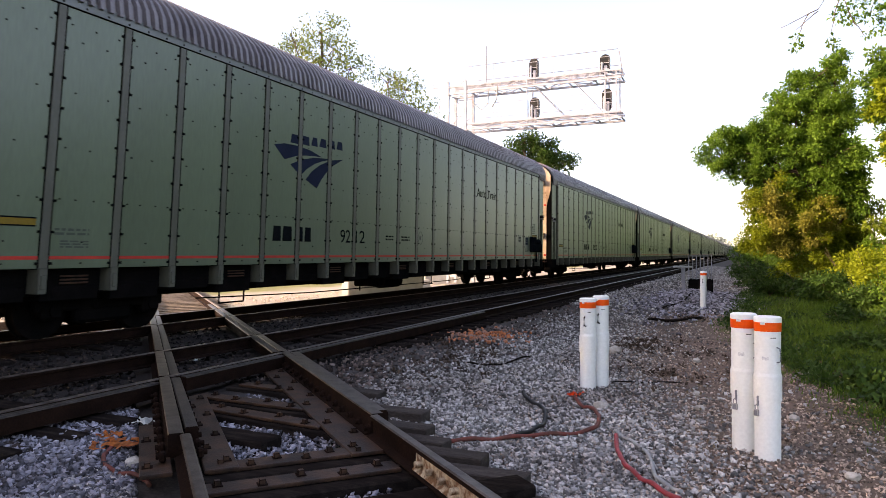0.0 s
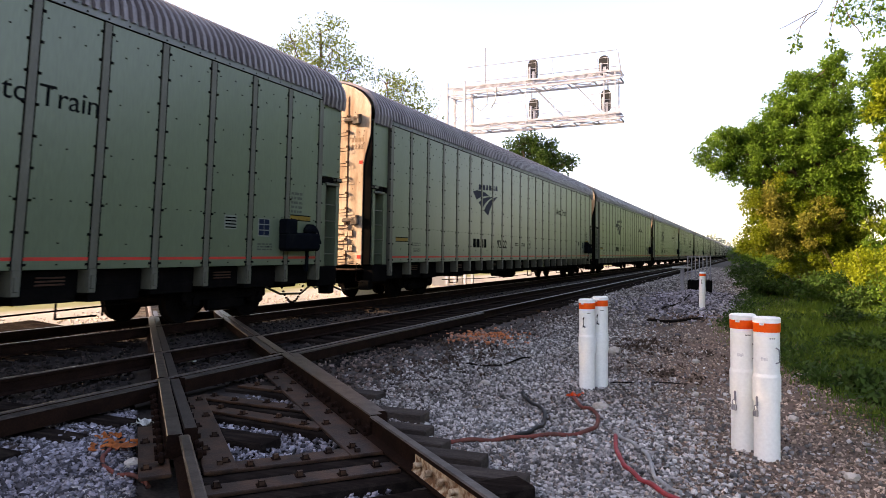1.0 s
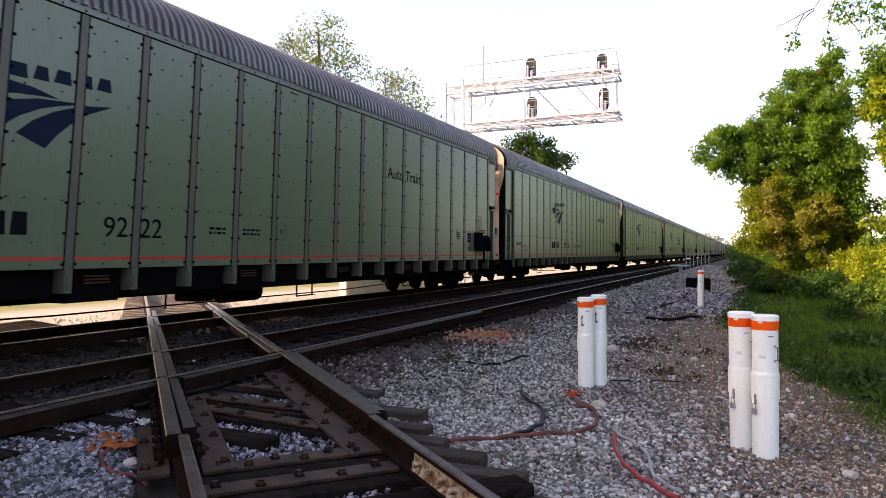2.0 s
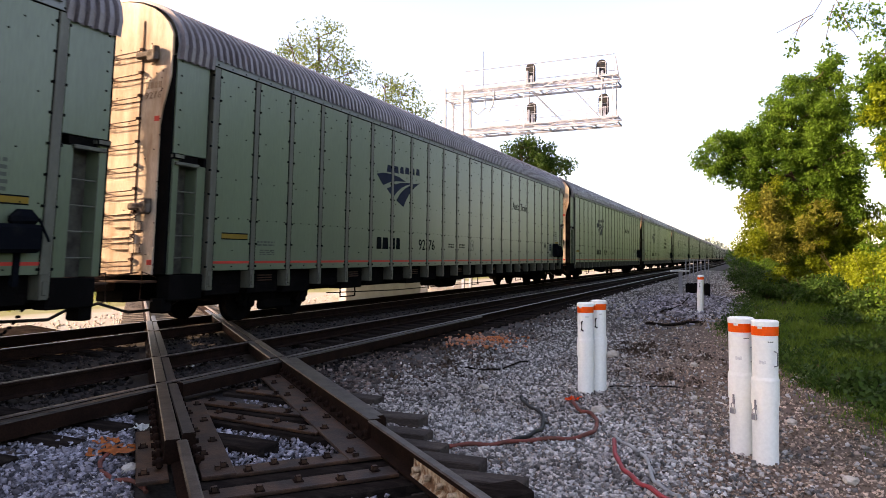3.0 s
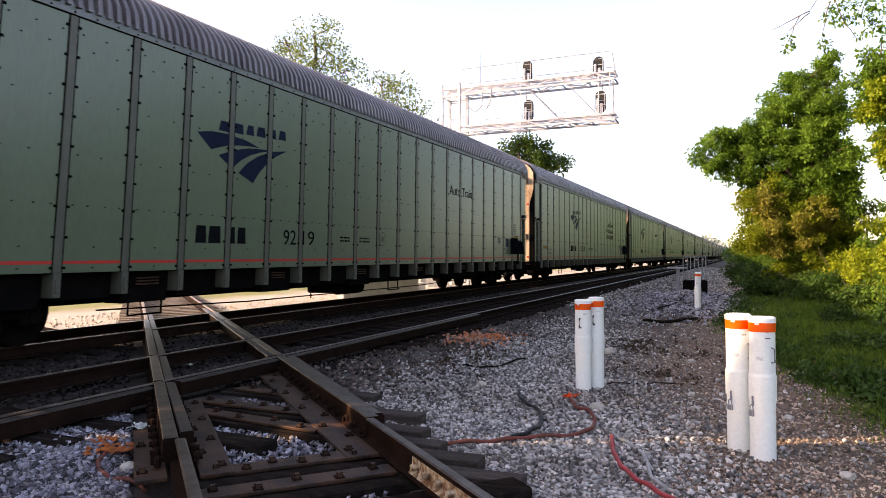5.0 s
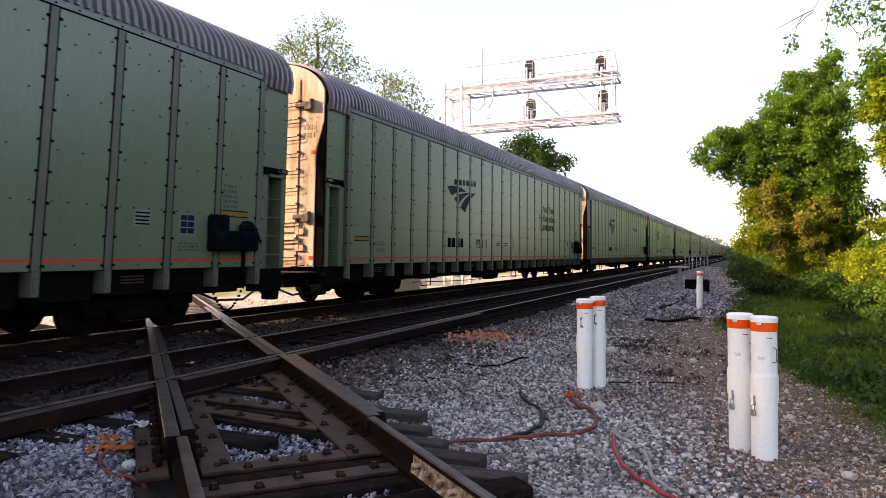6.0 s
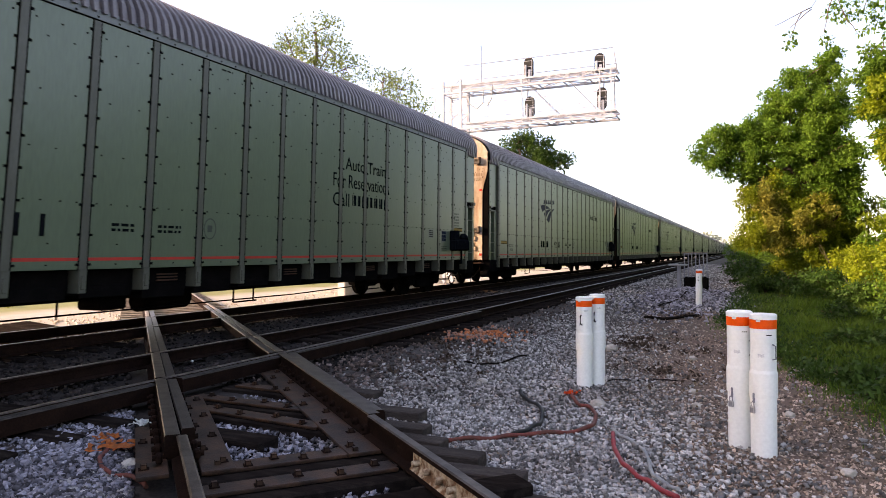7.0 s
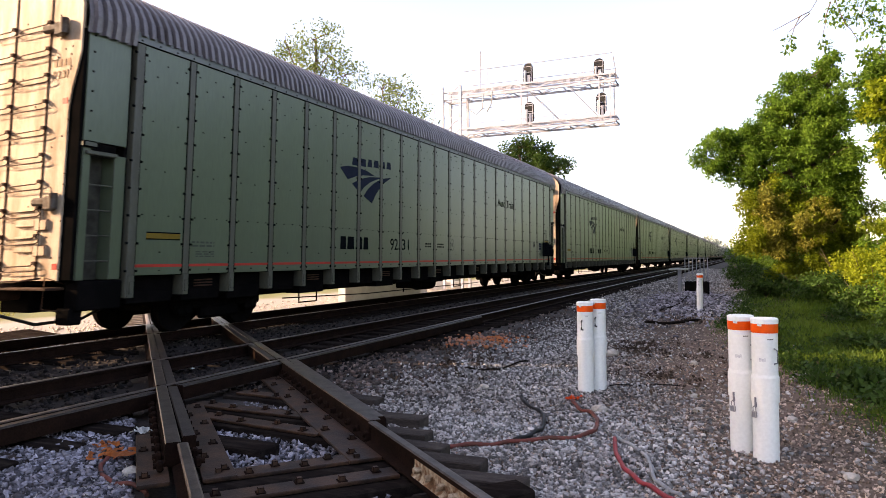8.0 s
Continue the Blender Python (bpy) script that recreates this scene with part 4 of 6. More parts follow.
def left_pocket(rnd, count):
    """Fresh stones in the corner between the near track and the crossing."""
    x, y = rnd.uniform(-5.4, -2.6, count), rnd.uniform(1.6, 4.7, count)
    keep = clear_of_crossing(x, y) & (x * CROSS_N.x + y * CROSS_N.y - CROSS_B < -0.75)
    x, y = x[keep], y[keep]
    return np.stack([x, y, heights(x, y) + rnd.uniform(-0.01, 0.03, len(x))], 1)


def trodden(rnd, count):
    """Small gravel pressed into the earth of the path."""
    d = 3.4 * (24 / 3.4) ** rnd.uniform(0, 1, count)
    ang = rnd.uniform(-0.5, 0.17, count)
    x, y = d * np.sin(ang), d * np.cos(ang)
    keep = (x > -2.6 + rnd.normal(0, 0.5, count)) & (x < 1.4 + rnd.normal(0, 0.4, count) - 0.06 * np.maximum(0, y - 8))
    x, y = x[keep], y[keep]
    return np.stack([x, y, heights(x, y) + rnd.uniform(-0.006, 0.008, len(x))], 1)


def between_rails(rnd, count):
    d = 5.0 * (60 / 5.0) ** rnd.uniform(0, 1, count)
    ang = rnd.uniform(-1.02, -0.05, count)
    x, y = d * np.sin(ang), d * np.cos(ang)
    keep = (x < -4.9) & (x > -12.2) & clear_of_crossing(x, y)
    x, y = x[keep], y[keep]
    return np.stack([x, y, heights(x, y) + rnd.uniform(-0.015, 0.02, len(x))], 1)


def inner_pockets(rnd, count):
    """Stones that fill the pockets between the straps and timbers."""
    u, v = rnd.uniform(-7.6, -3.0, count), rnd.uniform(-0.5, 0.5, count)
    k = (np.abs(u + 4.79) > 0.13) & (np.abs(u + 4.35) > 0.13)
    u, v = u[k], v[k]
    x, y = CROSS_D.x * u + CROSS_N.x * (CROSS_B + v), CROSS_D.y * u + CROSS_N.y * (CROSS_B + v)
    return np.stack([x, y, -0.265 + rnd.uniform(-0.02, 0.02, len(x))], 1)


def far_shoulder(rnd, count):
    y = rnd.uniform(20, 90, count)
    x = -5.2 + 5.3 * rnd.uniform(0, 1, count) ** 1.2
    return np.stack([x, y, heights(x, y) + rnd.uniform(0, 0.03, count)], 1)


def heap(rnd, count):
    x, y = rnd.normal(-1.7, 0.75, count), rnd.normal(25.0, 3.0, count)
    return np.stack([x, y, heights(x, y) + rnd.uniform(0, 0.04, count)], 1)


def beyond(rnd, count):
    y = rnd.uniform(5, 40, count)
    x = -12.4 - 6.0 * rnd.uniform(0, 1, count) ** 2
    return np.stack([x, y, heights(x, y) + rnd.uniform(0, 0.02, count)], 1)


STONE_BLUE = mat("bluish_fresh_ballast", (0.245, 0.24, 0.275), 0.88, 0.0, (0.165, 0.152, 0.17), 0.6, (0.4, 0.65), 0.25, 70, 0.3, 60, island=(0.22, 2.0))
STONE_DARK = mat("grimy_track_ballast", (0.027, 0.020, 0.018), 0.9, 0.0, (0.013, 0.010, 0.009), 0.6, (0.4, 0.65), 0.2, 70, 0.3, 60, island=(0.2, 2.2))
stone_field("ballast", "broken grey ballast stones along the tracks", 210000, shoulder, (0.012, 0.0265), STONE, 1)
stone_field("path_gravel", "small brown-grey gravel trodden into the path", 60000, trodden, (0.009, 0.024), mat("brown_grey_small_gravel", (0.36, 0.285, 0.235), 0.9, 0.0, (0.23, 0.155, 0.115), 0.7, (0.38, 0.62), 0.2, 70, 0.2, 60, island=(0.25, 1.9)), 7, True)
stone_field("stained_ballast", "rust-stained ballast along the tie ends", 40000, tie_ends, (0.018, 0.036), mat("rust_stained_stone", (0.13, 0.098, 0.087), 0.92, 0.0, (0.06, 0.039, 0.032), 0.7, (0.4, 0.6), 0.25, 70, 0.3, 60, island=(0.2, 2.0)), 9)
stone_field("corner_ballast", "fresh lilac-grey stones in the crossing corner", 24000, left_pocket, (0.014, 0.029), STONE_BLUE, 10)
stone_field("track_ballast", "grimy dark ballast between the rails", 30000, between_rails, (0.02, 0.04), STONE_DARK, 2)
stone_field("pocket_ballast", "pale stones between the crossing timbers", 4200, inner_pockets, (0.013, 0.028), STONE_BLUE, 3)
stone_field("distant_ballast", "grey ballast shoulder along the track", 20000, far_shoulder, (0.024, 0.042), STONE, 4)
stone_field("ballast_heap", "fresh bluish-grey ballast heap", 5000, heap, (0.03, 0.06), STONE_BLUE, 5)
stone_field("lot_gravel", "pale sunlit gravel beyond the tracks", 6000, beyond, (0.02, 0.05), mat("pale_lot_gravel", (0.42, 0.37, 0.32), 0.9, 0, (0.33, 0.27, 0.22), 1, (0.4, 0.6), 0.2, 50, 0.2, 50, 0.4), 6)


def loose_rock(x, y, r, seed, material, label):
    rnd = random.Random(seed)
    bm = bmesh.new()
    bmesh.ops.create_icosphere(bm, subdivisions=2, radius=r)
    for v in bm.verts:
        v.co *= 1 + 0.3 * noise.noise(v.co * (1.6 / r) + Vector((seed, 0, 0)))
        v.co.z *= 0.65
    thing("rock", bm, material, label, "rock", at=pose(x, y, ground_z(x, y) + r * 0.35, rz=rnd.uniform(0, 360)))


PALE_ROCK = mat("pale_limestone", (0.45, 0.42, 0.38), 0.9, 0, (0.33, 0.30, 0.26), 6, (0.4, 0.6), 0.15, 60, 0.4, 40)
for k, (p, r) in enumerate((((-1.43, 7.28), 0.085), ((-2.05, 11.60), 0.11), ((-2.95, 7.89), 0.07), ((-0.73, 10.97), 0.06), ((0.40, 7.63), 0.05), ((-0.57, 8.49), 0.05), ((-0.48, 7.76), 0.05), ((-4.06, 3.62), 0.07), ((0.67, 5.70), 0.05), ((-1.04, 8.51), 0.05), ((-0.15, 11.82), 0.06))):
    loose_rock(p[0], p[1], r, k, PALE_ROCK, "pale limestone rock lying on the gravel")


# ---- marker pipes ----
SMUDGE = mat("worn_grey_ink", (0.52, 0.54, 0.57), 0.6, 0.0, (0.68, 0.69, 0.68), 40, (0.4, 0.6), 0.1)
LOCK_METAL = mat("dull_zinc_padlock", (0.42, 0.42, 0.42), 0.35, 0.3, (0.28, 0.27, 0.26), 30, (0.4, 0.7), 0.1)


def marker_pipe(x, y, top, seed, r=0.088, lock=True, lean=0.0):
    p = root("marker_pipe", "white plastic marker pipe with orange band and lid", "marker post", "marker pipes", at=pose(x, y, ground_z(x, y) - 0.06, lean, -lean * 0.5, seed * 17))
    sl = top * 0.50
    bm = bmesh.new()
    tube(bm, (0, 0, 0), (0, 0, sl), r, n=28)
    part("lower_pipe", bm, WHITE, p)
    bm = bmesh.new()
    tube(bm, (0, 0, sl - 0.075), (0, 0, sl + 0.12), r + 0.008, n=28)
    tube(bm, (0, 0, sl + 0.12), (0, 0, sl + 0.145), r + 0.008, r + 0.001, n=28)
    part("sleeve", bm, WHITE, p)
    bm = bmesh.new()
    tube(bm, (0, 0, sl + 0.12), (0, 0, top - 0.03), r, n=28)
    part("upper_pipe", bm, WHITE, p)
    bm = bmesh.new()
    tube(bm, (0, 0, top - 0.045), (0, 0, top - 0.008), r + 0.006, n=28)
    tube(bm, (0, 0, top - 0.008), (0, 0, top), r + 0.006, r - 0.006, n=28)
    part("lid", bm, WHITE, p)
    bm = bmesh.new()
    tube(bm, (0, 0, top - 0.118), (0, 0, top - 0.046), r + 0.004, n=28)
    part("orange_band", bm, ORANGE, p, "bright orange reflective band")
    if lock:
        for a, z in ((-126 - 8 * seed, sl - 0.075), (-42 - 6 * seed, top - 0.30)):
            m = pose(0, 0, 0, rz=a - seed * 17) @ Matrix.Translation((r + 0.012, 0, 0))
            bm = bmesh.new()
            if z < sl:
                box(bm, (-0.012, -0.008, z - 0.04), (0.003, 0.008, z + 0.04), 0.003, m, 0)
                sweep(bm, [m @ Vector((0.008, -0.014, z - 0.07)), m @ Vector((0.010, -0.014, z - 0.04)), m @ Vector((0.010, 0, z - 0.028)), m @ Vector((0.010, 0.014, z - 0.04)), m @ Vector((0.008, 0.014, z - 0.07))], 0.004, 5)
                box(bm, (0.0, -0.024, z - 0.12), (0.02, 0.024, z - 0.068), 0.006, m, 1)
                part("padlock", bm, (HANDRAIL, LOCK_METAL), p, "small steel padlock on hasp")
            else:
                sweep(bm, [m @ Vector((-0.012, 0, z + 0.06)), m @ Vector((0.02, 0, z + 0.05)), m @ Vector((0.022, 0, z - 0.05)), m @ Vector((-0.012, 0, z - 0.06))], 0.006, 5)
                part("handle", bm, HANDRAIL, p, "bent steel handle")
    if not lock and top > 1.1:
        m = pose(0, 0, 0, rz=-100 - seed * 17) @ Matrix.Translation((r + 0.008, 0, 0))
        bm = bmesh.new()
        sweep(bm, [m @ Vector((-0.012, 0, top - 0.22)), m @ Vector((0.014, 0, top - 0.23)), m @ Vector((0.016, 0, top - 0.32)), m @ Vector((-0.012, 0.012, top - 0.335))], 0.008, 5)
        part("handle", bm, SILL_STEEL, p, "dark bent steel handle")
    bm = bmesh.new()
    for k in range(3):
        m = pose(0, 0, 0, rz=-75 + k * 9 - seed * 17)
        box(bm, (r - 0.003, -0.006, top - 0.17), (r + 0.0015, 0.006, top - 0.163), 0, m)
    part("print_mark", bm, BLACK, p)
    if top > 1.1:
        bm = bmesh.new()
        for k in range(4):
            m = pose(0, 0, 0, rz=-112 + k * 7 - seed * 17)
            box(bm, (r - 0.003, -0.0065, top - 0.345 + 0.004 * (k % 2)), (r + 0.0012, 0.0065, top - 0.315 - 0.003 * (k % 3)), 0, m)
        part("smudge", bm, SMUDGE, p, "faint grey worn stencil")
        bm = bmesh.new()
        for k in range(3):
            m = pose(0, 0, 0, rz=-118 + k * 6 - seed * 17)
            box(bm, (r - 0.003, -0.006, top - 0.062), (r + 0.0085, 0.006, top - 0.042), 0, m)
        part("sticker", bm, SMUDGE, p, "small pale grey sticker")
    return p


for k, ((x, y), h, r) in enumerate((((-0.04, 6.26), 1.19, 0.098), ((0.13, 6.09), 1.19, 0.098), ((-1.79, 8.31), 1.15, 0.094), ((-1.66, 8.48), 1.17, 0.088), ((-1.235, 21.25), 1.14, 0.085))):
    marker_pipe(x, y, h, k, r, k < 2, (0.6, -0.5, 0.3, -0.4, 1.5)[k])


# ---- cables, flags and litter ----
def cable(name, pts, r, material, label):
    """A cable lying on the gravel through points of the plan."""
    fine = []
    for i in range(len(pts) - 1):
        p0, p1, p2, p3 = (Vector(pts[max(0, min(len(pts) - 1, i + j))]) for j in (-1, 0, 1, 2))
        for s in range(6):
            t = s / 6
            fine.append(0.5 * (2 * p1 + (p2 - p0) * t + (2 * p0 - 5 * p1 + 4 * p2 - p3) * t * t + (3 * p1 - p0 - 3 * p2 + p3) * t ** 3))
    fine.append(Vector(pts[-1]))
    bm = bmesh.new()
    sweep(bm, [(p.x, p.y, ground_z(p.x, p.y) + r + 0.02 + 0.008 * math.sin(i * 0.9)) for i, p in enumerate(fine)], r, 7)
    thing(name, bm, material, label, "cable")


RED_CABLE = mat("dusty_red_rubber", (0.32, 0.035, 0.04), 0.55, 0, (0.22, 0.05, 0.05), 9, (0.4, 0.7), 0.12)
BROWN_CABLE = mat("dirty_red_brown_rubber", (0.17, 0.045, 0.035), 0.65, 0, (0.09, 0.04, 0.03), 8, (0.4, 0.7), 0.15)
GREY_CABLE = mat("grey_cable", (0.30, 0.31, 0.31), 0.6, 0, (0.2, 0.2, 0.2), 9, (0.4, 0.7), 0.12)
cable("cable", [(-2.50, 5.17), (-2.26, 5.33), (-2.01, 5.49), (-1.82, 5.74), (-1.52, 5.93), (-1.31, 6.22), (-1.33, 6.67), (-1.44, 7.02), (-1.63, 7.23), (-1.81, 7.67)], 0.020, BROWN_CABLE, "dirty red-brown cable lying across the gravel")
cable("cable", [(-1.07, 6.11), (-0.99, 5.71), (-0.87, 5.34), (-0.73, 5.09), (-0.59, 4.89), (-0.41, 4.68)], 0.019, RED_CABLE, "dusty red cable snaking over the gravel")
cable("cable", [(-1.11, 6.26), (-0.99, 6.07), (-0.83, 5.84), (-0.71, 5.56), (-0.65, 5.26), (-0.56, 5.00), (-0.42, 4.84)], 0.015, GREY_CABLE, "grey cable beside the red one")
cable("cable", [(-1.87, 5.74), (-1.79, 5.98), (-1.78, 6.31), (-1.89, 6.76), (-2.04, 7.02), (-2.24, 7.27), (-2.36, 7.54)], 0.020, DARK_RUBBER, "black cable curled on the gravel")
cable("cable", [(-3.62, 3.35), (-3.78, 3.43), (-3.97, 3.41), (-4.15, 3.46), (-4.33, 3.59), (-4.44, 3.77)], 0.016, BROWN_CABLE, "rusty cable end beside the crossing")
for k, pts in enumerate(([(-3.64, 8.99), (-3.40, 9.04), (-3.22, 9.37), (-3.06, 10.09)], [(-2.26, 17.44), (-1.70, 17.20), (-1.06, 18.21)], [(-2.24, 20.33), (-1.85, 22.04), (-1.76, 24.17)], [(-1.57, 8.68), (-1.16, 8.93), (-0.77, 9.01)])):
    cable("branch", pts, (0.012, 0.035, 0.03, 0.007)[k], TIE, "dead brown branch on the ground")


def rag(name, x, y, size, material, label, seed):
    """A crumpled scrap."""
    bm = bmesh.new()
    n = 9
    vs = [[bm.verts.new((size * (i / n - 0.5), size * 0.7 * (j / n - 0.5), 0.03 + 0.035 * noise.noise(Vector((i * 0.5, j * 0.5, seed))) + 0.02 * noise.noise(Vector((i * 1.3, j * 1.3, seed))))) for i in range(n + 1)] for j in range(n + 1)]
    for j in range(n):
        for i in range(n):
            if noise.noise(Vector((i * 0.45, j * 0.45, seed + 7))) > -0.18:
                bm.faces.new((vs[j][i], vs[j][i + 1], vs[j + 1][i + 1], vs[j + 1][i]))
    r = bmesh.ops.solidify(bm, geom=bm.faces[:], thickness=0.006)
    thing(name, bm, material, label, "litter", at=pose(x, y, ground_z(x, y) + 0.02, rz=seed * 40))


ORANGE_RAG = mat("faded_orange_plastic", (0.62, 0.17, 0.04), 0.6, 0, (0.45, 0.14, 0.05), 14, (0.4, 0.6), 0.15)
x, y = (-4.43, 3.78)
rag("orange_scrap", x, y, 0.34, ORANGE_RAG, "crumpled faded orange plastic scrap on stones", 1)
x, y = (-4.67, 3.93)
rag("orange_scrap", x, y, 0.22, ORANGE_RAG, "torn orange plastic scrap on stones", 4)
x, y = (-1.81, 7.74)
rag("orange_scrap", x, y, 0.20, ORANGE, "bright orange plastic flag on gravel", 2)
x, y = (-2.10, 4.30)
rag("green_scrap", x, y, 0.12, mat("teal_plastic", (0.02, 0.22, 0.17), 0.5), "small crumpled teal plastic scrap", 3)
x, y = (-4.78, 4.39)
rag("white_scrap", x, y, 0.2, WHITE, "dirty white crumpled scrap on tie", 5)
# a small red spot on the track bed
x, y = (-7.38, 13.33)
rag("red_scrap", x, y, 0.16, RED, "small crumpled red piece between the rails", 6)
x, y = (-6.94, 7.16)
rag("white_scrap", x, y, 0.16, WHITE, "dirty white scrap between the rails", 8)
# spray paint on a patch of stones
stone_field("painted_stones", "ballast stones sprayed faint orange", 260, lambda rnd, n: (lambda x, y: np.stack([x, y, heights(x, y) + 0.03], 1))(rnd.normal(PAINT[0], 0.35, n), rnd.normal(PAINT[1], 0.5, n)), (0.02, 0.036),
            mat("orange_sprayed_stone", (0.50, 0.15, 0.06), 0.85, 0, (0.30, 0.2, 0.17), 3, (0.4, 0.6), 0.2, 60, 0.2, 60, 0.3), 8) if (PAINT := (-4.41, 11.71)) else None


# ---- trackside fittings ----
def build_cabinet():
    c = root("equipment_stand", "grey steel railing round a dark trackside box", "equipment stand", at=pose(-1.75, 27.0, ground_z(-1.75, 27.0)))
    bm = bmesh.new()
    box(bm, (-0.30, -0.40, -0.05), (0.52, 0.40, 0.44), 0.03)
    part("box", bm, SILL_STEEL, c)
    for k in range(7):
        bm = bmesh.new()
        x = -0.28 + k * 0.13
        tube(bm, (x, -0.35 + 0.1 * (k % 2), 0.42), (x, -0.35 + 0.1 * (k % 2), 1.35), 0.018, n=6)
        part("rail_post", bm, HANDRAIL, c)
    for z in (0.75, 1.3):
        bm = bmesh.new()
        tube(bm, (-0.30, -0.3, z), (0.52, -0.3, z), 0.012, n=6)
        part("rail_bar", bm, HANDRAIL, c)
    c = root("junction_post", "grey steel post with flat top plate", "junction post", at=pose(-2.1, 25.2, ground_z(-2.1, 25.2) - 0.1))
    bm = bmesh.new()
    box(bm, (-0.06, -0.06, 0), (0.06, 0.06, 0.95), 0.01)
    part("post", bm, HANDRAIL, c)
    bm = bmesh.new()
    box(bm, (-0.33, -0.22, 0.95), (0.28, 0.22, 1.01), 0.015)
    part("top_plate", bm, GREY_CABLE, c)


build_cabinet()


# ---- signal bridge ----
def signal_head(parent, x, y, z, h):
    """An oval signal that faces up the line, away from the walkway, with its hoods beyond and a silver service cage behind."""
    bm = bmesh.new()
    n, w = 12, 0.26
    out = [(w * math.cos(math.pi * k / n), h / 2 - w + w * math.sin(math.pi * k / n)) for k in range(n + 1)]
    out += [(-a, -b) for a, b in out]
    extrude_profile(bm, [(x + a, z + b) for a, b in out], y - 0.02, y + 0.02)
    bmesh.ops.recalc_face_normals(bm, faces=bm.faces)
    head = part("signal_head", bm, SIGNAL_BLACK, parent, "black oval signal head with three hooded lenses")
    bm = bmesh.new()
    box(bm, (x - 0.19, y - 0.16, z - h / 2 + 0.02), (x - 0.08, y - 0.02, z + h / 2 - 0.40), 0.03)
    part("housing", bm, SIGNAL_PAINT, head, "silver lamp housing")
    for k in (-1, 0, 1):
        bm = bmesh.new()
        for j in range(9):
            a0, a1 = math.pi * (j / 9) - 0.2, math.pi * ((j + 1) / 9) - 0.2
            q = [bm.verts.new((x + 0.13 * math.cos(a), y + d, z + k * 0.33 + 0.13 * math.sin(a))) for a, d in ((a0, 0.02), (a1, 0.02), (a1, 0.30), (a0, 0.30))]
            bm.faces.new(q)
        bmesh.ops.solidify(bm, geom=bm.faces[:], thickness=0.008)
        part("hood", bm, SIGNAL_BLACK, head)
        bm = bmesh.new()
        tube(bm, (x, y + 0.02, z + k * 0.33), (x, y + 0.035, z + k * 0.33), 0.10, n=16)
        part("lens", bm, mat_lens, head)
    for dx in (-0.26, 0.26):
        bm = bmesh.new()
        tube(bm, (x + dx, y - 0.32, z - h / 2 - 0.25), (x + dx, y - 0.32, z + h / 2 - 0.22), 0.013, n=6)
        part("cage_post", bm, SIGNAL_PAINT, head)
    for dz in (-0.30, 0.0, 0.30):
        bm = bmesh.new()
        tube(bm, (x - 0.26, y - 0.32, z + dz), (x + 0.26, y - 0.32, z + dz), 0.012, n=6)
        part("cage_bar", bm, SIGNAL_PAINT, head)


mat_lens = mat("dark_glass_lens", (0.02, 0.02, 0.022), 0.08, 0, None, 4, (0.4, 0.6), 0)


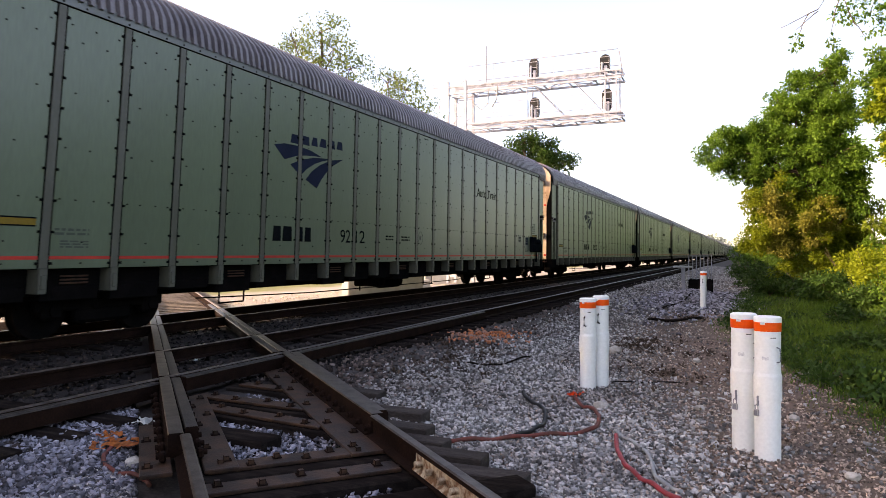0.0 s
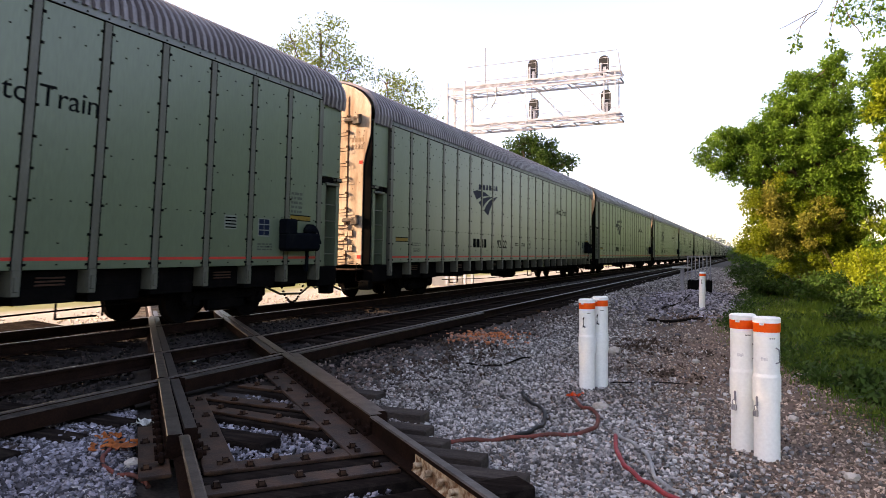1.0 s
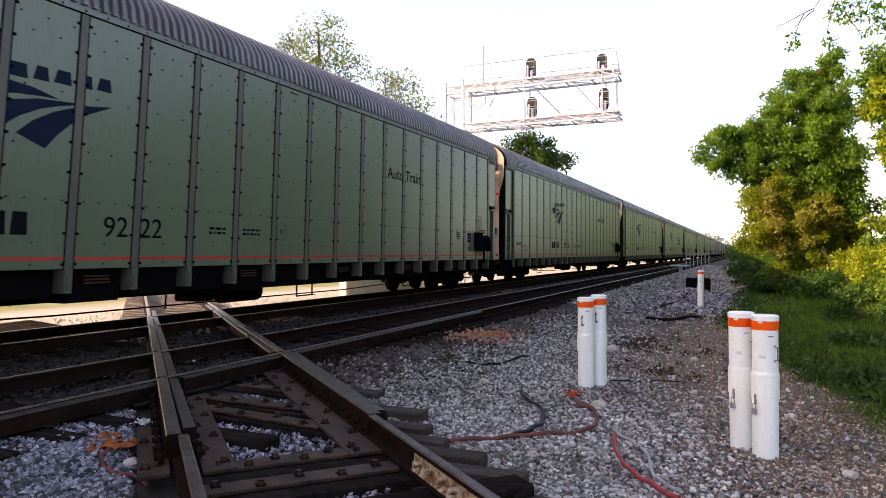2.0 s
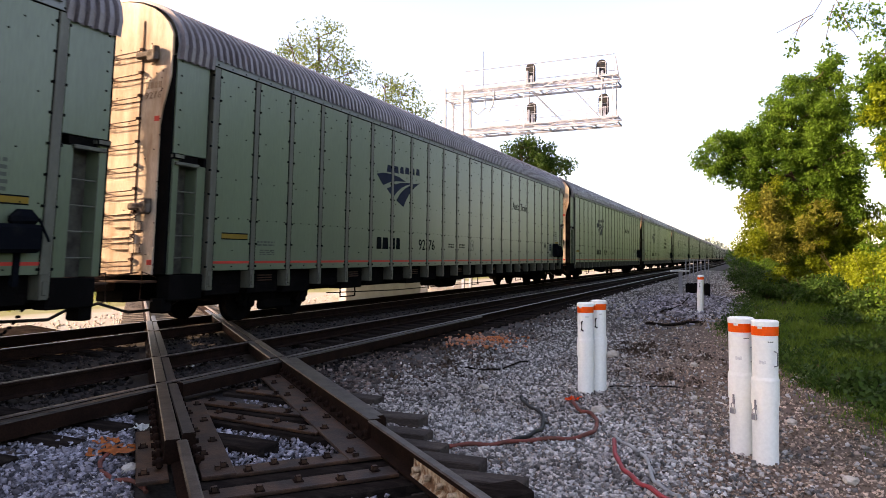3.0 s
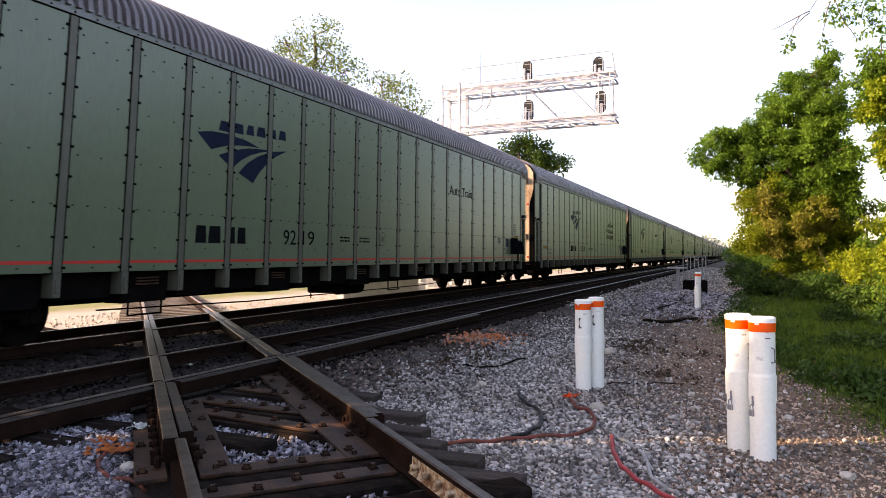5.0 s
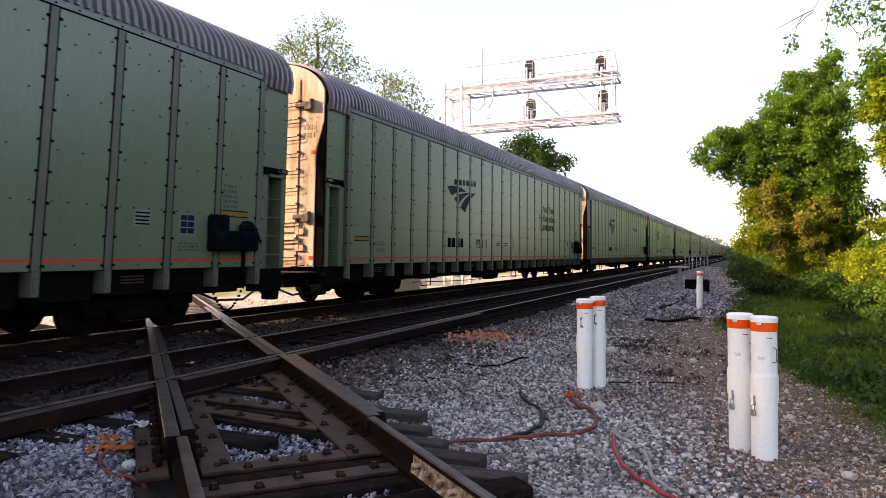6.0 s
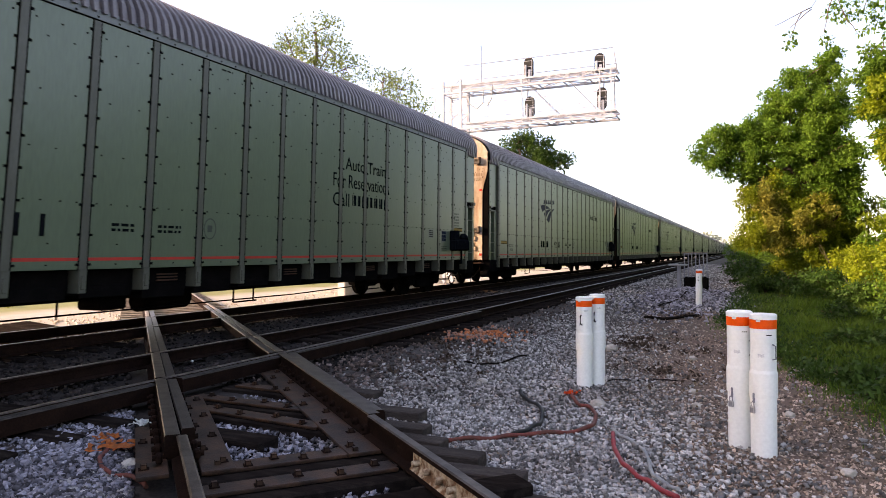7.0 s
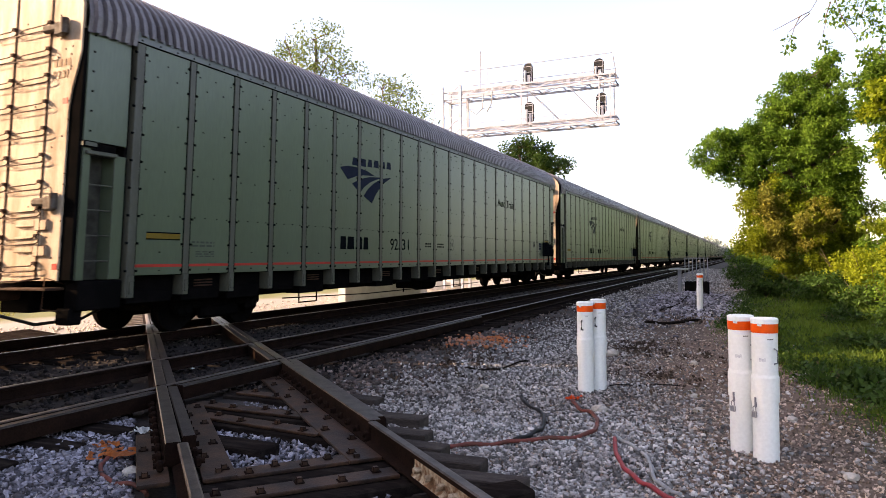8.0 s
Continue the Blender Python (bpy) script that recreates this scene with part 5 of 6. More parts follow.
def build_bridge():
    Y, X0, X1 = 35.0, -15.1, -5.75
    b = root("signal_bridge", "silver steel cantilever signal bridge over the tracks", "signal bridge")

    def bar(name, p, q, r=0.03, material=SIGNAL_PAINT):
        bm = bmesh.new()
        m = Matrix.Translation((Vector(p) + Vector(q)) / 2) @ (Vector(q) - Vector(p)).to_track_quat("Z", "Y").to_matrix().to_4x4()
        box(bm, (-r, -r, -(Vector(q) - Vector(p)).length / 2), (r, r, (Vector(q) - Vector(p)).length / 2), 0, m)
        return part(name, bm, material, b)
    ya, yb = Y - 0.55, Y + 0.55
    for z0, z1, xl in ((10.02, 10.40, X0), (8.02, 8.30, X0 + 1.0)):
        for y in (ya, yb):
            bar("chord", (xl, y, z0), (X1, y, z0), 0.05)
            bar("chord", (xl, y, z1), (X1, y, z1), 0.045)
            n = 9
            for k in range(n):
                a, c = xl + (X1 - xl) * k / n, xl + (X1 - xl) * (k + 1) / n
                bar("brace", (a, y, z0 if k % 2 else z1), (c, y, z1 if k % 2 else z0), 0.026)
        for k in range(8):
            a = xl + (X1 - xl) * k / 7
            bar("cross_bar", (a, ya, z0), (a, yb, z0), 0.03)
            if k < 7:
                c = xl + (X1 - xl) * (k + 1) / 7
                bar("brace", (a, ya if k % 2 else yb, z0), (c, yb if k % 2 else ya, z0), 0.022)
        bm = bmesh.new()
        for j in range(4):
            box(bm, (xl + 0.2, ya + 0.18 + j * 0.2, z1 + 0.02), (X1, ya + 0.26 + j * 0.2, z1 + 0.05))
        part("walkway", bm, SIGNAL_PAINT, b)
        for y in (ya, yb):
            # the full rail stands on the near side; the far side has the upper bar alone
            for h in (0.5, 1.02) if y == ya and z0 < 9 else (1.02,) if y == ya else (0.5,):
                bar("handrail", (X0 + 1.2, y, z1 + h), (X1 - 0.15, y, z1 + h), 0.014, HANDRAIL if z0 > 9 else SIGNAL_PAINT)
            for k in range(1, 6):
                x = X0 + 1.0 + (X1 - X0 - 1.15) * k / 5
                bar("stanchion", (x, y, z1), (x, y, z1 + (1.02 if y == ya else 0.5)), 0.012)
    for y in (ya, yb):
        bar("hanger", (X1 - 0.25, y, 8.05), (X1 - 0.25, y, 10.4), 0.03)
        bar("hanger", (-10.6, y, 8.05), (-10.6, y, 10.4), 0.03)
        bar("hanger", (-6.55, y, 8.05), (-6.55, y, 10.4), 0.03)
        bar("tie_rod", (-10.3, y, 10.1), (-8.6, y, 8.3), 0.018, HANDRAIL)
        bar("tie_rod", (-8.2, y, 10.1), (-6.6, y, 8.3), 0.018, HANDRAIL)
    bar("end_rod", (X1 - 0.1, ya, 11.3), (X1 + 0.1, ya, 10.0), 0.02, HANDRAIL)
    # lattice mast
    for dx in (0.0, 1.05):
        for y in (ya, yb):
            bar("mast_leg", (X0 + dx, y, -0.35), (X0 + dx, y, 10.7), 0.07)
    for k in range(12):
        z = 0.2 + k * 0.88
        for y in (ya, yb):
            bar("mast_brace", (X0, y, z), (X0 + 1.05, y, z), 0.025)
            bar("mast_brace", (X0 if k % 2 else X0 + 1.05, y, z), (X0 + 1.05 if k % 2 else X0, y, z + 0.88), 0.025)
    bar("antenna", (-12.85, ya, 10.4), (-12.85, ya, 12.4), 0.018, HANDRAIL)
    bar("ladder_rail", (X0 - 0.75, ya, 8.0), (X0 - 0.35, ya, 10.3), 0.02)
    bar("bracket", (X0 - 0.9, ya, 10.45), (X0, ya, 10.3), 0.025)
    bar("bracket", (X0 - 0.9, ya, 10.45), (X0 - 0.9, ya, 10.7), 0.02)
    bm = bmesh.new()
    sweep(bm, [(-12.7, ya - 0.05, 10.1), (-12.75, ya - 0.05, 9.3), (-13.1, ya - 0.05, 9.0), (-13.5, ya - 0.05, 9.3), (-13.6, ya - 0.05, 9.5)], 0.03, 6)
    part("cable_loop", bm, GREY_CABLE, b)
    bm = bmesh.new()
    sweep(bm, [(-12.2, ya - 0.05, 10.2), (-12.25, ya - 0.05, 9.5), (-12.5, ya - 0.05, 9.1)], 0.03, 6)
    part("cable_loop", bm, GREY_CABLE, b)
    for x, z, h in ((-10.33, 10.98, 1.16), (-6.62, 10.82, 1.02), (-10.28, 8.92, 1.16), (-6.52, 9.02, 1.14)):
        signal_head(b, x, ya + 0.40, z, h)
        bar("head_pole", (x + 0.06, ya + 0.3, z - 0.9), (x + 0.06, ya + 0.3, z - 0.1), 0.06)


build_bridge()


# ---- plants ----
def leaf_cloud(name, centres, per, spread, size, material, seed, parent=None, label="", droop=0.3):
    """Clumps of single leaves: each a folded pair of faces, round the given clump centres."""
    rnd = np.random.RandomState(seed)
    c = np.repeat(np.asarray(centres, float), per, 0)
    n = len(c)
    off = rnd.normal(0, 1, (n, 3))
    off /= np.linalg.norm(off, axis=1)[:, None]
    at = c + off * (spread * rnd.uniform(0.15, 1.0, (n, 1)) ** 0.6) * np.array([1, 1, 0.75])
    way = off * 0.7 + rnd.normal(0, 0.6, (n, 3))
    way[:, 2] -= droop
    way /= np.linalg.norm(way, axis=1)[:, None]
    up = rnd.normal(0, 0.55, (n, 3)) + np.array([0, 0, 1.0])
    side = np.cross(way, up)
    side /= np.linalg.norm(side, axis=1)[:, None] + 1e-6
    nor = np.cross(side, way)
    s = rnd.uniform(size[0], size[1], (n, 1))
    v = np.stack([at, at + way * s * 0.45 + side * s * 0.28 + nor * s * 0.06, at + way * s, at + way * s * 0.45 - side * s * 0.28 + nor * s * 0.06], 1).reshape(-1, 3)
    i = np.arange(n) * 4
    f = np.stack([i, i + 1, i + 2, i, i + 2, i + 3], 1).reshape(-1, 3)
    me = bpy.data.meshes.new(name)
    me.vertices.add(len(v))
    me.vertices.foreach_set("co", v.astype(np.float32).ravel())
    me.loops.add(len(f) * 3)
    me.loops.foreach_set("vertex_index", f.ravel().astype(np.int32))
    me.polygons.add(len(f))
    me.polygons.foreach_set("loop_start", np.arange(0, len(f) * 3, 3, dtype=np.int32))
    me.update(calc_edges=True)
    me.materials.append(material)
    ob = new(name, me)
    ob.parent = parent
    if label:
        ob["label"] = label
    return ob


def clumps(blobs, per_m3, seed, shell=0.45):
    """Clump centres within lumpy blobs (x, y, z, rx, ry, rz), mostly towards their skins."""
    rnd = np.random.RandomState(seed)
    out = []
    lumps = []
    for x, y, z, rx, ry, rz in blobs:
        lumps.append((x, y, z, rx * 0.72, ry * 0.72, rz * 0.72))
        for q in range(7):
            d = rnd.normal(0, 1, 3)
            d /= np.linalg.norm(d)
            w = rnd.uniform(0.30, 0.52)
            lumps.append((x + d[0] * rx * 0.78, y + d[1] * ry * 0.78, z + d[2] * rz * 0.78, rx * w, ry * w, rz * w))
    for x, y, z, rx, ry, rz in lumps:
        k = max(3, int(per_m3 * rx * ry * rz * 4.2))
        d = rnd.normal(0, 1, (k, 3))
        d /= np.linalg.norm(d, axis=1)[:, None]
        r = shell + (1 - shell) * rnd.uniform(0, 1, (k, 1)) ** 0.6
        w = 1 + 0.22 * np.sin(d[:, :1] * 5 + x) * np.cos(d[:, 2:] * 4 + z)
        out.append(np.array([x, y, z]) + d * r * w * np.array([rx, ry, rz]))
    return np.concatenate(out)


def limb(bm, a, b, r0, r1, seed, bend=0.12, n=6):
    rnd = random.Random(seed)
    a, b = Vector(a), Vector(b)
    L = (b - a).length
    pts, rad = [], []
    for k in range(n + 1):
        t = k / n
        w = math.sin(t * math.pi) * bend * L
        pts.append(a.lerp(b, t) + Vector((rnd.uniform(-1, 1), rnd.uniform(-1, 1), rnd.uniform(-0.4, 1))) * w * 0.5)
        rad.append(r0 + (r1 - r0) * t)
    sweep(bm, pts, rad, 7)


def tree(x, y, blobs, label, material, per_m3, per, spread, size, seed, trunk=0.18, group="", more=()):
    base = Vector((x, y, ground_z(x, y) - 0.1))
    t = root("tree", label, "tree", group)
    bm = bmesh.new()
    top = max(blobs, key=lambda b: b[2])
    crown = Vector((top[0], top[1], top[2]))
    limb(bm, base, crown, trunk, trunk * 0.25, seed, 0.08, 9)
    part("trunk", bm, BARK, t, smooth=True)
    for k, b in enumerate(blobs):
        bm = bmesh.new()
        z0 = min(0.75, max(0.12, (b[2] - 1.2) / max(1.0, top[2]) * 0.75))
        limb(bm, base.lerp(crown, z0), (b[0], b[1], b[2]), trunk * 0.42, trunk * 0.10, seed + k, 0.15)
        rnd = random.Random(seed * 31 + k)
        for j in range(5):
            d = Vector((rnd.uniform(-1, 1) * b[3], rnd.uniform(-1, 1) * b[4], rnd.uniform(-0.6, 1) * b[5])) * 0.75
            limb(bm, (b[0], b[1], b[2]), Vector(b[:3]) + d, trunk * 0.13, trunk * 0.03, seed + 50 + j, 0.15, 4)
        part("limb", bm, BARK, t)
    leaf_cloud("crown", clumps(blobs, per_m3, seed), per, spread, size, material, seed + 1, t)
    for k, (bl, m, dens) in enumerate(more):
        leaf_cloud("crown", clumps(bl, dens, seed + 9 + k), per, spread, size, m, seed + 20 + k, t)
    return t


# the large tree by the verge, its lower part hung with yellow-brown vines
Y = 30.0
tree(2.5, Y, [(-1.0, Y, 5.2, 0.95, 1.2, 0.62), (-0.75, Y, 6.0, 0.7, 1.0, 0.40), (-0.2, Y, 4.75, 1.1, 1.2, 0.6), (-0.05, Y, 5.6, 0.9, 1.1, 0.55), (0.45, Y, 6.1, 0.7, 1.0, 0.45), (0.5, Y, 5.0, 1.1, 1.2, 0.9), (0.95, Y, 6.35, 0.85, 1.2, 0.75), (1.35, Y, 7.1, 0.7, 1.1, 0.6), (1.5, Y, 5.6, 1.2, 1.5, 0.8),
              (2.15, Y, 7.85, 0.8, 1.2, 0.75), (3.05, Y + 0.3, 8.15, 0.7, 1.0, 0.75), (2.0, Y, 6.7, 1.2, 1.3, 0.8), (2.75, Y - 0.3, 7.15, 0.9, 1.2, 0.8), (3.3, Y, 6.4, 0.8, 1.2, 0.8), (2.5, Y - 0.3, 5.5, 1.1, 1.3, 0.8),
              (2.5, Y - 0.3, 4.6, 1.4, 1.4, 0.8), (3.45, Y, 4.9, 0.7, 1.2, 0.6), (3.7, Y, 3.3, 0.9, 1.2, 0.8), (0.9, Y, 4.1, 1.0, 1.2, 0.8), (2.1, Y, 3.7, 1.3, 1.2, 0.8), (3.1, Y, 4.0, 0.9, 1.2, 0.8)],
     "tall green tree with vine-hung lower limbs", LEAF, 12, 125, 0.27, (0.07, 0.14), 21, 0.22, more=(
         ([(1.2, Y, 3.4, 1.1, 1.2, 1.0), (0.4, Y - 0.3, 3.2, 0.7, 1.0, 0.8), (0.35, Y - 0.3, 1.9, 0.7, 1.0, 0.7), (1.9, Y, 2.6, 1.4, 1.3, 1.2), (0.8, Y, 2.2, 0.8, 1.2, 1.2), (2.9, Y, 2.0, 1.4, 1.3, 1.1), (3.7, Y, 2.4, 1.2, 1.2, 1.1), (2.4, Y, 1.2, 2.0, 1.3, 0.9)], LEAF_YELLOW, 10.0),
         ([(1.15, Y - 0.9, 3.2, 0.6, 0.5, 1.1), (2.2, Y - 1.0, 2.7, 0.8, 0.5, 1.0), (1.5, Y - 0.9, 2.0, 0.8, 0.5, 0.8)], DRY, 1.4)))
Y = 19.0
tree(4.2, Y, [(3.0, Y, 5.65, 0.50, 0.9, 0.55), (3.05, Y, 4.75, 0.50, 0.9, 0.40), (3.3, Y, 5.2, 0.75, 1.0, 0.7), (3.25, Y, 3.55, 0.55, 0.9, 0.40), (3.5, Y, 4.0, 0.7, 1.0, 0.8), (3.9, Y, 5.9, 0.9, 1.0, 0.7), (3.3, Y - 0.3, 2.3, 0.6, 0.9, 0.40), (4.4, Y, 4.8, 1.1, 1.1, 1.0)],
     "leafy green tree with yellowish sunlit leaves", LEAF, 14, 80, 0.22, (0.075, 0.14), 33, 0.14, more=(([(3.05, Y - 0.4, 4.9, 0.5, 0.7, 0.5), (3.25, Y - 0.4, 3.7, 0.6, 0.8, 0.5), (3.2, Y - 0.3, 1.7, 0.7, 0.8, 0.5)], LEAF_YELLOW, 9.0),))


def side_woods():
    """Unseen strip of woods added beside the line, darkening the cars' sides and reflections."""
    rnd = np.random.RandomState(61)
    n = 3000
    y = rnd.uniform(6, 76, n)
    x = np.maximum(4.6, 0.19 * y + 1.2) + 4.5 * rnd.uniform(0, 1, n) ** 1.4
    top = np.interp(y, [6, 14, 26, 40, 60], [3.0, 4.4, 9.0, 13, 16]) + 0.8 * np.sin(y * 0.55) + 0.6 * np.sin(y * 1.7 + 1)
    z = heights(x, y) + 0.1 + top * rnd.uniform(0, 1, n) ** 0.8
    yf = rnd.uniform(78, 300, 3200)
    xf = 5.6 + 5 * rnd.uniform(0, 1, 3200) ** 1.6
    zf = 0.1 + 16.5 * rnd.uniform(0, 1, 3200)
    c = np.concatenate([np.stack([x, y, z], 1), np.stack([xf, yf, zf], 1)])
    w = leaf_cloud("side_woods", c, 26, 0.8, (0.32, 0.75), LEAF, 62)
    tagged(w, "dense green strip of woods added unseen to darken the cars", "woods", kind="stuff")


side_woods()


def overhang():
    """A near tree out on the verge whose thin twigs hang into view."""
    t = root("tree", "near tree with thin overhanging leafy twigs", "tree")
    bm = bmesh.new()
    limb(bm, (4.6, 10.2, -0.4), (4.0, 10.0, 5.6), 0.13, 0.07, 3, 0.05)
    part("trunk", bm, BARK, t)
    for k, (b, s) in enumerate((((1.75, 9.0, 4.15), 1), ((1.35, 9.0, 4.30), 2), ((0.92, 8.8, 4.35), 3), ((2.2, 9.2, 4.4), 4))):
        bm = bmesh.new()
        limb(bm, (4.1, 10.0, 4.9), b, 0.035, 0.008, s + 60, 0.10)
        part("limb", bm, BARK, t)
    for a, b in (((0.92, 8.8, 4.35), (0.72, 8.8, 4.02)), ((0.72, 8.8, 4.02), (0.34, 8.8, 3.86)), ((0.72, 8.8, 4.0), (0.5, 8.8, 3.82)), ((0.92, 8.8, 4.3), (1.02, 8.8, 3.95)), ((1.02, 8.8, 3.95), (1.2, 8.9, 3.66)),
                 ((1.35, 9.0, 4.30), (1.25, 9.0, 3.95)), ((1.75, 9.0, 4.15), (1.6, 9.0, 3.75)), ((0.93, 8.8, 4.1), (0.84, 8.8, 3.72)), ((0.62, 8.8, 3.98), (0.50, 8.8, 3.70))):
        bm = bmesh.new()
        limb(bm, a, b, 0.006, 0.003, 7, 0.1, 5)
        part("twig", bm, BARK, t)
    leaf_cloud("crown", [(0.50, 8.8, 3.76), (0.52, 8.8, 3.68), (0.49, 8.8, 3.62), (0.84, 8.8, 3.66), (0.88, 8.8, 3.60), (1.2, 8.9, 3.70)], 26, 0.07, (0.03, 0.062), LEAF, 5, t, droop=0.7)
    leaf_cloud("crown", [(1.15, 9, 3.95), (1.28, 9, 3.92), (1.38, 9, 3.98), (1.5, 9, 3.85), (1.6, 9, 3.76), (1.42, 9, 4.05), (1.7, 9, 3.95), (1.56, 9, 3.98), (1.25, 9, 4.05), (1.8, 9, 3.8), (1.5, 9, 3.70), (1.7, 9, 4.1), (1.35, 9, 3.80), (0.95, 9, 3.98), (1.05, 9, 3.92), (1.0, 9, 4.08), (1.15, 9, 4.1), (1.62, 9, 3.62), (1.72, 9, 3.68)], 46, 0.11, (0.032, 0.066), LEAF, 6, t, droop=0.7)


overhang()


def shrub(x, y, r, h, material, seed, per=26, size=(0.06, 0.12), label="dense green shrub on the verge"):
    s = root("shrub", label, "shrub", "shrubs along the verge")
    z = ground_z(x, y)
    bm = bmesh.new()
    rnd = random.Random(seed)
    for k in range(7):
        a = math.tau * k / 7 + rnd.uniform(-0.3, 0.3)
        limb(bm, (x, y, z - 0.05), (x + math.cos(a) * r * 0.7, y + math.sin(a) * r * 0.7, z + h * rnd.uniform(0.6, 0.95)), 0.02, 0.005, seed + k, 0.15, 4)
    part("stem", bm, BARK, s)
    blobs = [(x + rnd.uniform(-0.5, 0.5) * r, y + rnd.uniform(-0.5, 0.5) * r, z + h * rnd.uniform(0.35, 0.6), r * rnd.uniform(0.5, 0.75), r * rnd.uniform(0.5, 0.75), h * 0.42) for k in range(4)]
    leaf_cloud("foliage", clumps(blobs, 26, seed, 0.35), per, 0.16, size, material, seed, s)


for k, (x, y, r, h, m) in enumerate(((0.5, 36, 1.1, 1.35, LEAF_DARK), (0.1, 42, 1.2, 1.5, LEAF_DARK), (1.2, 31.5, 1.2, 1.2, LEAF_DARK), (0.7, 28.5, 0.9, 0.8, LEAF_DARK), (1.9, 27.0, 1.1, 1.1, LEAF_DARK), (2.6, 24.5, 1.1, 1.0, LEAF_DARK),
                                     (3.2, 26.5, 1.3, 1.9, LEAF_YELLOW), (3.0, 21.5, 0.9, 0.9, LEAF_DARK), (3.5, 23.0, 1.0, 1.8, LEAF_YELLOW), (3.2, 18.2, 0.8, 1.1, LEAF), (3.9, 19.6, 1.0, 2.2, LEAF_YELLOW), (3.0, 16.0, 0.7, 0.7, LEAF_DARK),
                                     (1.0, 50, 1.6, 2.4, LEAF), (0.6, 60, 1.8, 3.0, LEAF), (0.0, 75, 2.0, 3.0, LEAF_DARK), (4.6, 27.0, 1.2, 2.6, LEAF), (2.4, 40, 1.8, 3.0, LEAF), (1.9, 17.8, 0.5, 0.35, LEAF_DARK), (1.75, 13.0, 0.4, 0.32, LEAF_DARK), (1.2, 9.4, 0.35, 0.24, LEAF_DARK), (1.5, 8.6, 0.3, 0.2, LEAF_DARK))):
    shrub(x, y, r, h, m, 100 + k, 22 if r > 0.6 else 14, (0.08, 0.16) if y > 24 else (0.065, 0.125))


def grass():
    """Blades over the verge, thin and patchy at its edge."""
    rnd = np.random.RandomState(12)
    n = 60000
    d = 6.5 * (34 / 6.5) ** rnd.uniform(0, 1, n)
    ang = rnd.uniform(-0.09, 0.19, n)
    x, y = d * np.sin(ang), d * np.cos(ang)
    edge = np.interp(y, [6, 7.8, 9.5, 12, 16.5, 22, 30], [1.5, 1.15, 0.75, 0.25, -0.55, -0.5, -0.3])
    patch = np.array([noise.noise(Vector((a * 1.3, b * 0.9, 4))) for a, b in zip(x, y)])
    keep = x > edge + 0.45 * patch + rnd.normal(0, 0.18, n)
    keep &= (patch > -0.25) | (rnd.uniform(0, 1, n) < 0.25)
    x, y = x[keep], y[keep]
    z = heights(x, y)
    n = len(x)
    h = rnd.uniform(0.06, 0.17, n) * (1 + 0.6 * patch[keep]) * np.clip(0.6 + (x - edge[keep]) * 0.5, 0.5, 1.5)
    a = rnd.uniform(0, math.tau, n)
    w = 0.006 + 0.004 * y / 12
    lx, ly = np.cos(a), np.sin(a)
    lean = rnd.uniform(0.1, 0.7, n) * h
    b = a + 1.3
    p = np.stack([x, y, z - 0.01], 1)
    v = np.stack([p - np.stack([lx * w, ly * w, 0 * w], 1), p + np.stack([lx * w, ly * w, 0 * w], 1),
                  p + np.stack([np.cos(b) * lean * 0.4 + lx * w * 0.6, np.sin(b) * lean * 0.4 + ly * w * 0.6, h * 0.6], 1), p + np.stack([np.cos(b) * lean, np.sin(b) * lean, h], 1)], 1).reshape(-1, 3)
    i = np.arange(n) * 4
    f = np.stack([i, i + 1, i + 2, i, i + 2, i + 3], 1).reshape(-1, 3)
    me = bpy.data.meshes.new("grass")
    me.from_pydata(v.tolist(), [], f.tolist())
    me.materials.append(GRASS)
    tagged(new("grass", me), "patchy green grass on the verge", "grass", kind="stuff")


grass()


def weeds():
    rnd = np.random.RandomState(77)
    n = 420
    y = 7.5 + 24 * rnd.uniform(0, 1, n) ** 1.3
    edge = np.interp(y, [6, 7.8, 9.5, 12, 16.5, 22, 30], [1.5, 1.15, 0.75, 0.25, -0.55, -0.5, -0.3])
    x = edge + rnd.exponential(1.0, n)
    c = np.stack([x, y, heights(x, y) + 0.06], 1)
    w = leaf_cloud("weeds", c, 22, 0.16, (0.04, 0.10), LEAF_DARK, 78, droop=-0.5)
    tagged(w, "dark broad-leaved weeds among the grass", "weeds", kind="stuff")
    n = 150
    y = 6.0 + 10 * rnd.uniform(0, 1, n)
    x = rnd.uniform(-0.6, 1.9, n)
    c = np.stack([x, y, heights(x, y) + 0.01], 1)
    w = leaf_cloud("dead_stalks", c, 9, 0.15, (0.02, 0.055), mat("dead_straw", (0.20, 0.15, 0.09), 0.8, 0, (0.12, 0.08, 0.05), 5, (0.4, 0.6), 0.1, random=0.4), 79, droop=0.1)
    tagged(w, "dead brown stalks and leaf litter on the path", "litter", kind="stuff")
    spots = ((-1.95, 12.3, 0.30), (-1.55, 12.0, 0.22), (-1.75, 12.9, 0.28), (-1.45, 18.3, 0.35), (-3.9, 8.6, 0.4), (-4.1, 10.3, 0.4), (-0.9, 9.6, 0.3), (-0.6, 11.5, 0.35))
    c = np.concatenate([np.stack([rnd.normal(a, r, 26), rnd.normal(b, r * 1.2, 26), np.zeros(26)], 1) for a, b, r in spots])
    c[:, 2] = heights(c[:, 0], c[:, 1]) + 0.015
    w = leaf_cloud("bark_litter", c, 12, 0.07, (0.03, 0.08), mat("dark_brown_bark_chips", (0.040, 0.026, 0.019), 0.9, 0, (0.075, 0.05, 0.036), 5, (0.4, 0.6), 0.2, random=0.4), 81, droop=0.1)
    tagged(w, "dark brown bark and soil clumps on gravel", "litter", kind="stuff")


weeds()

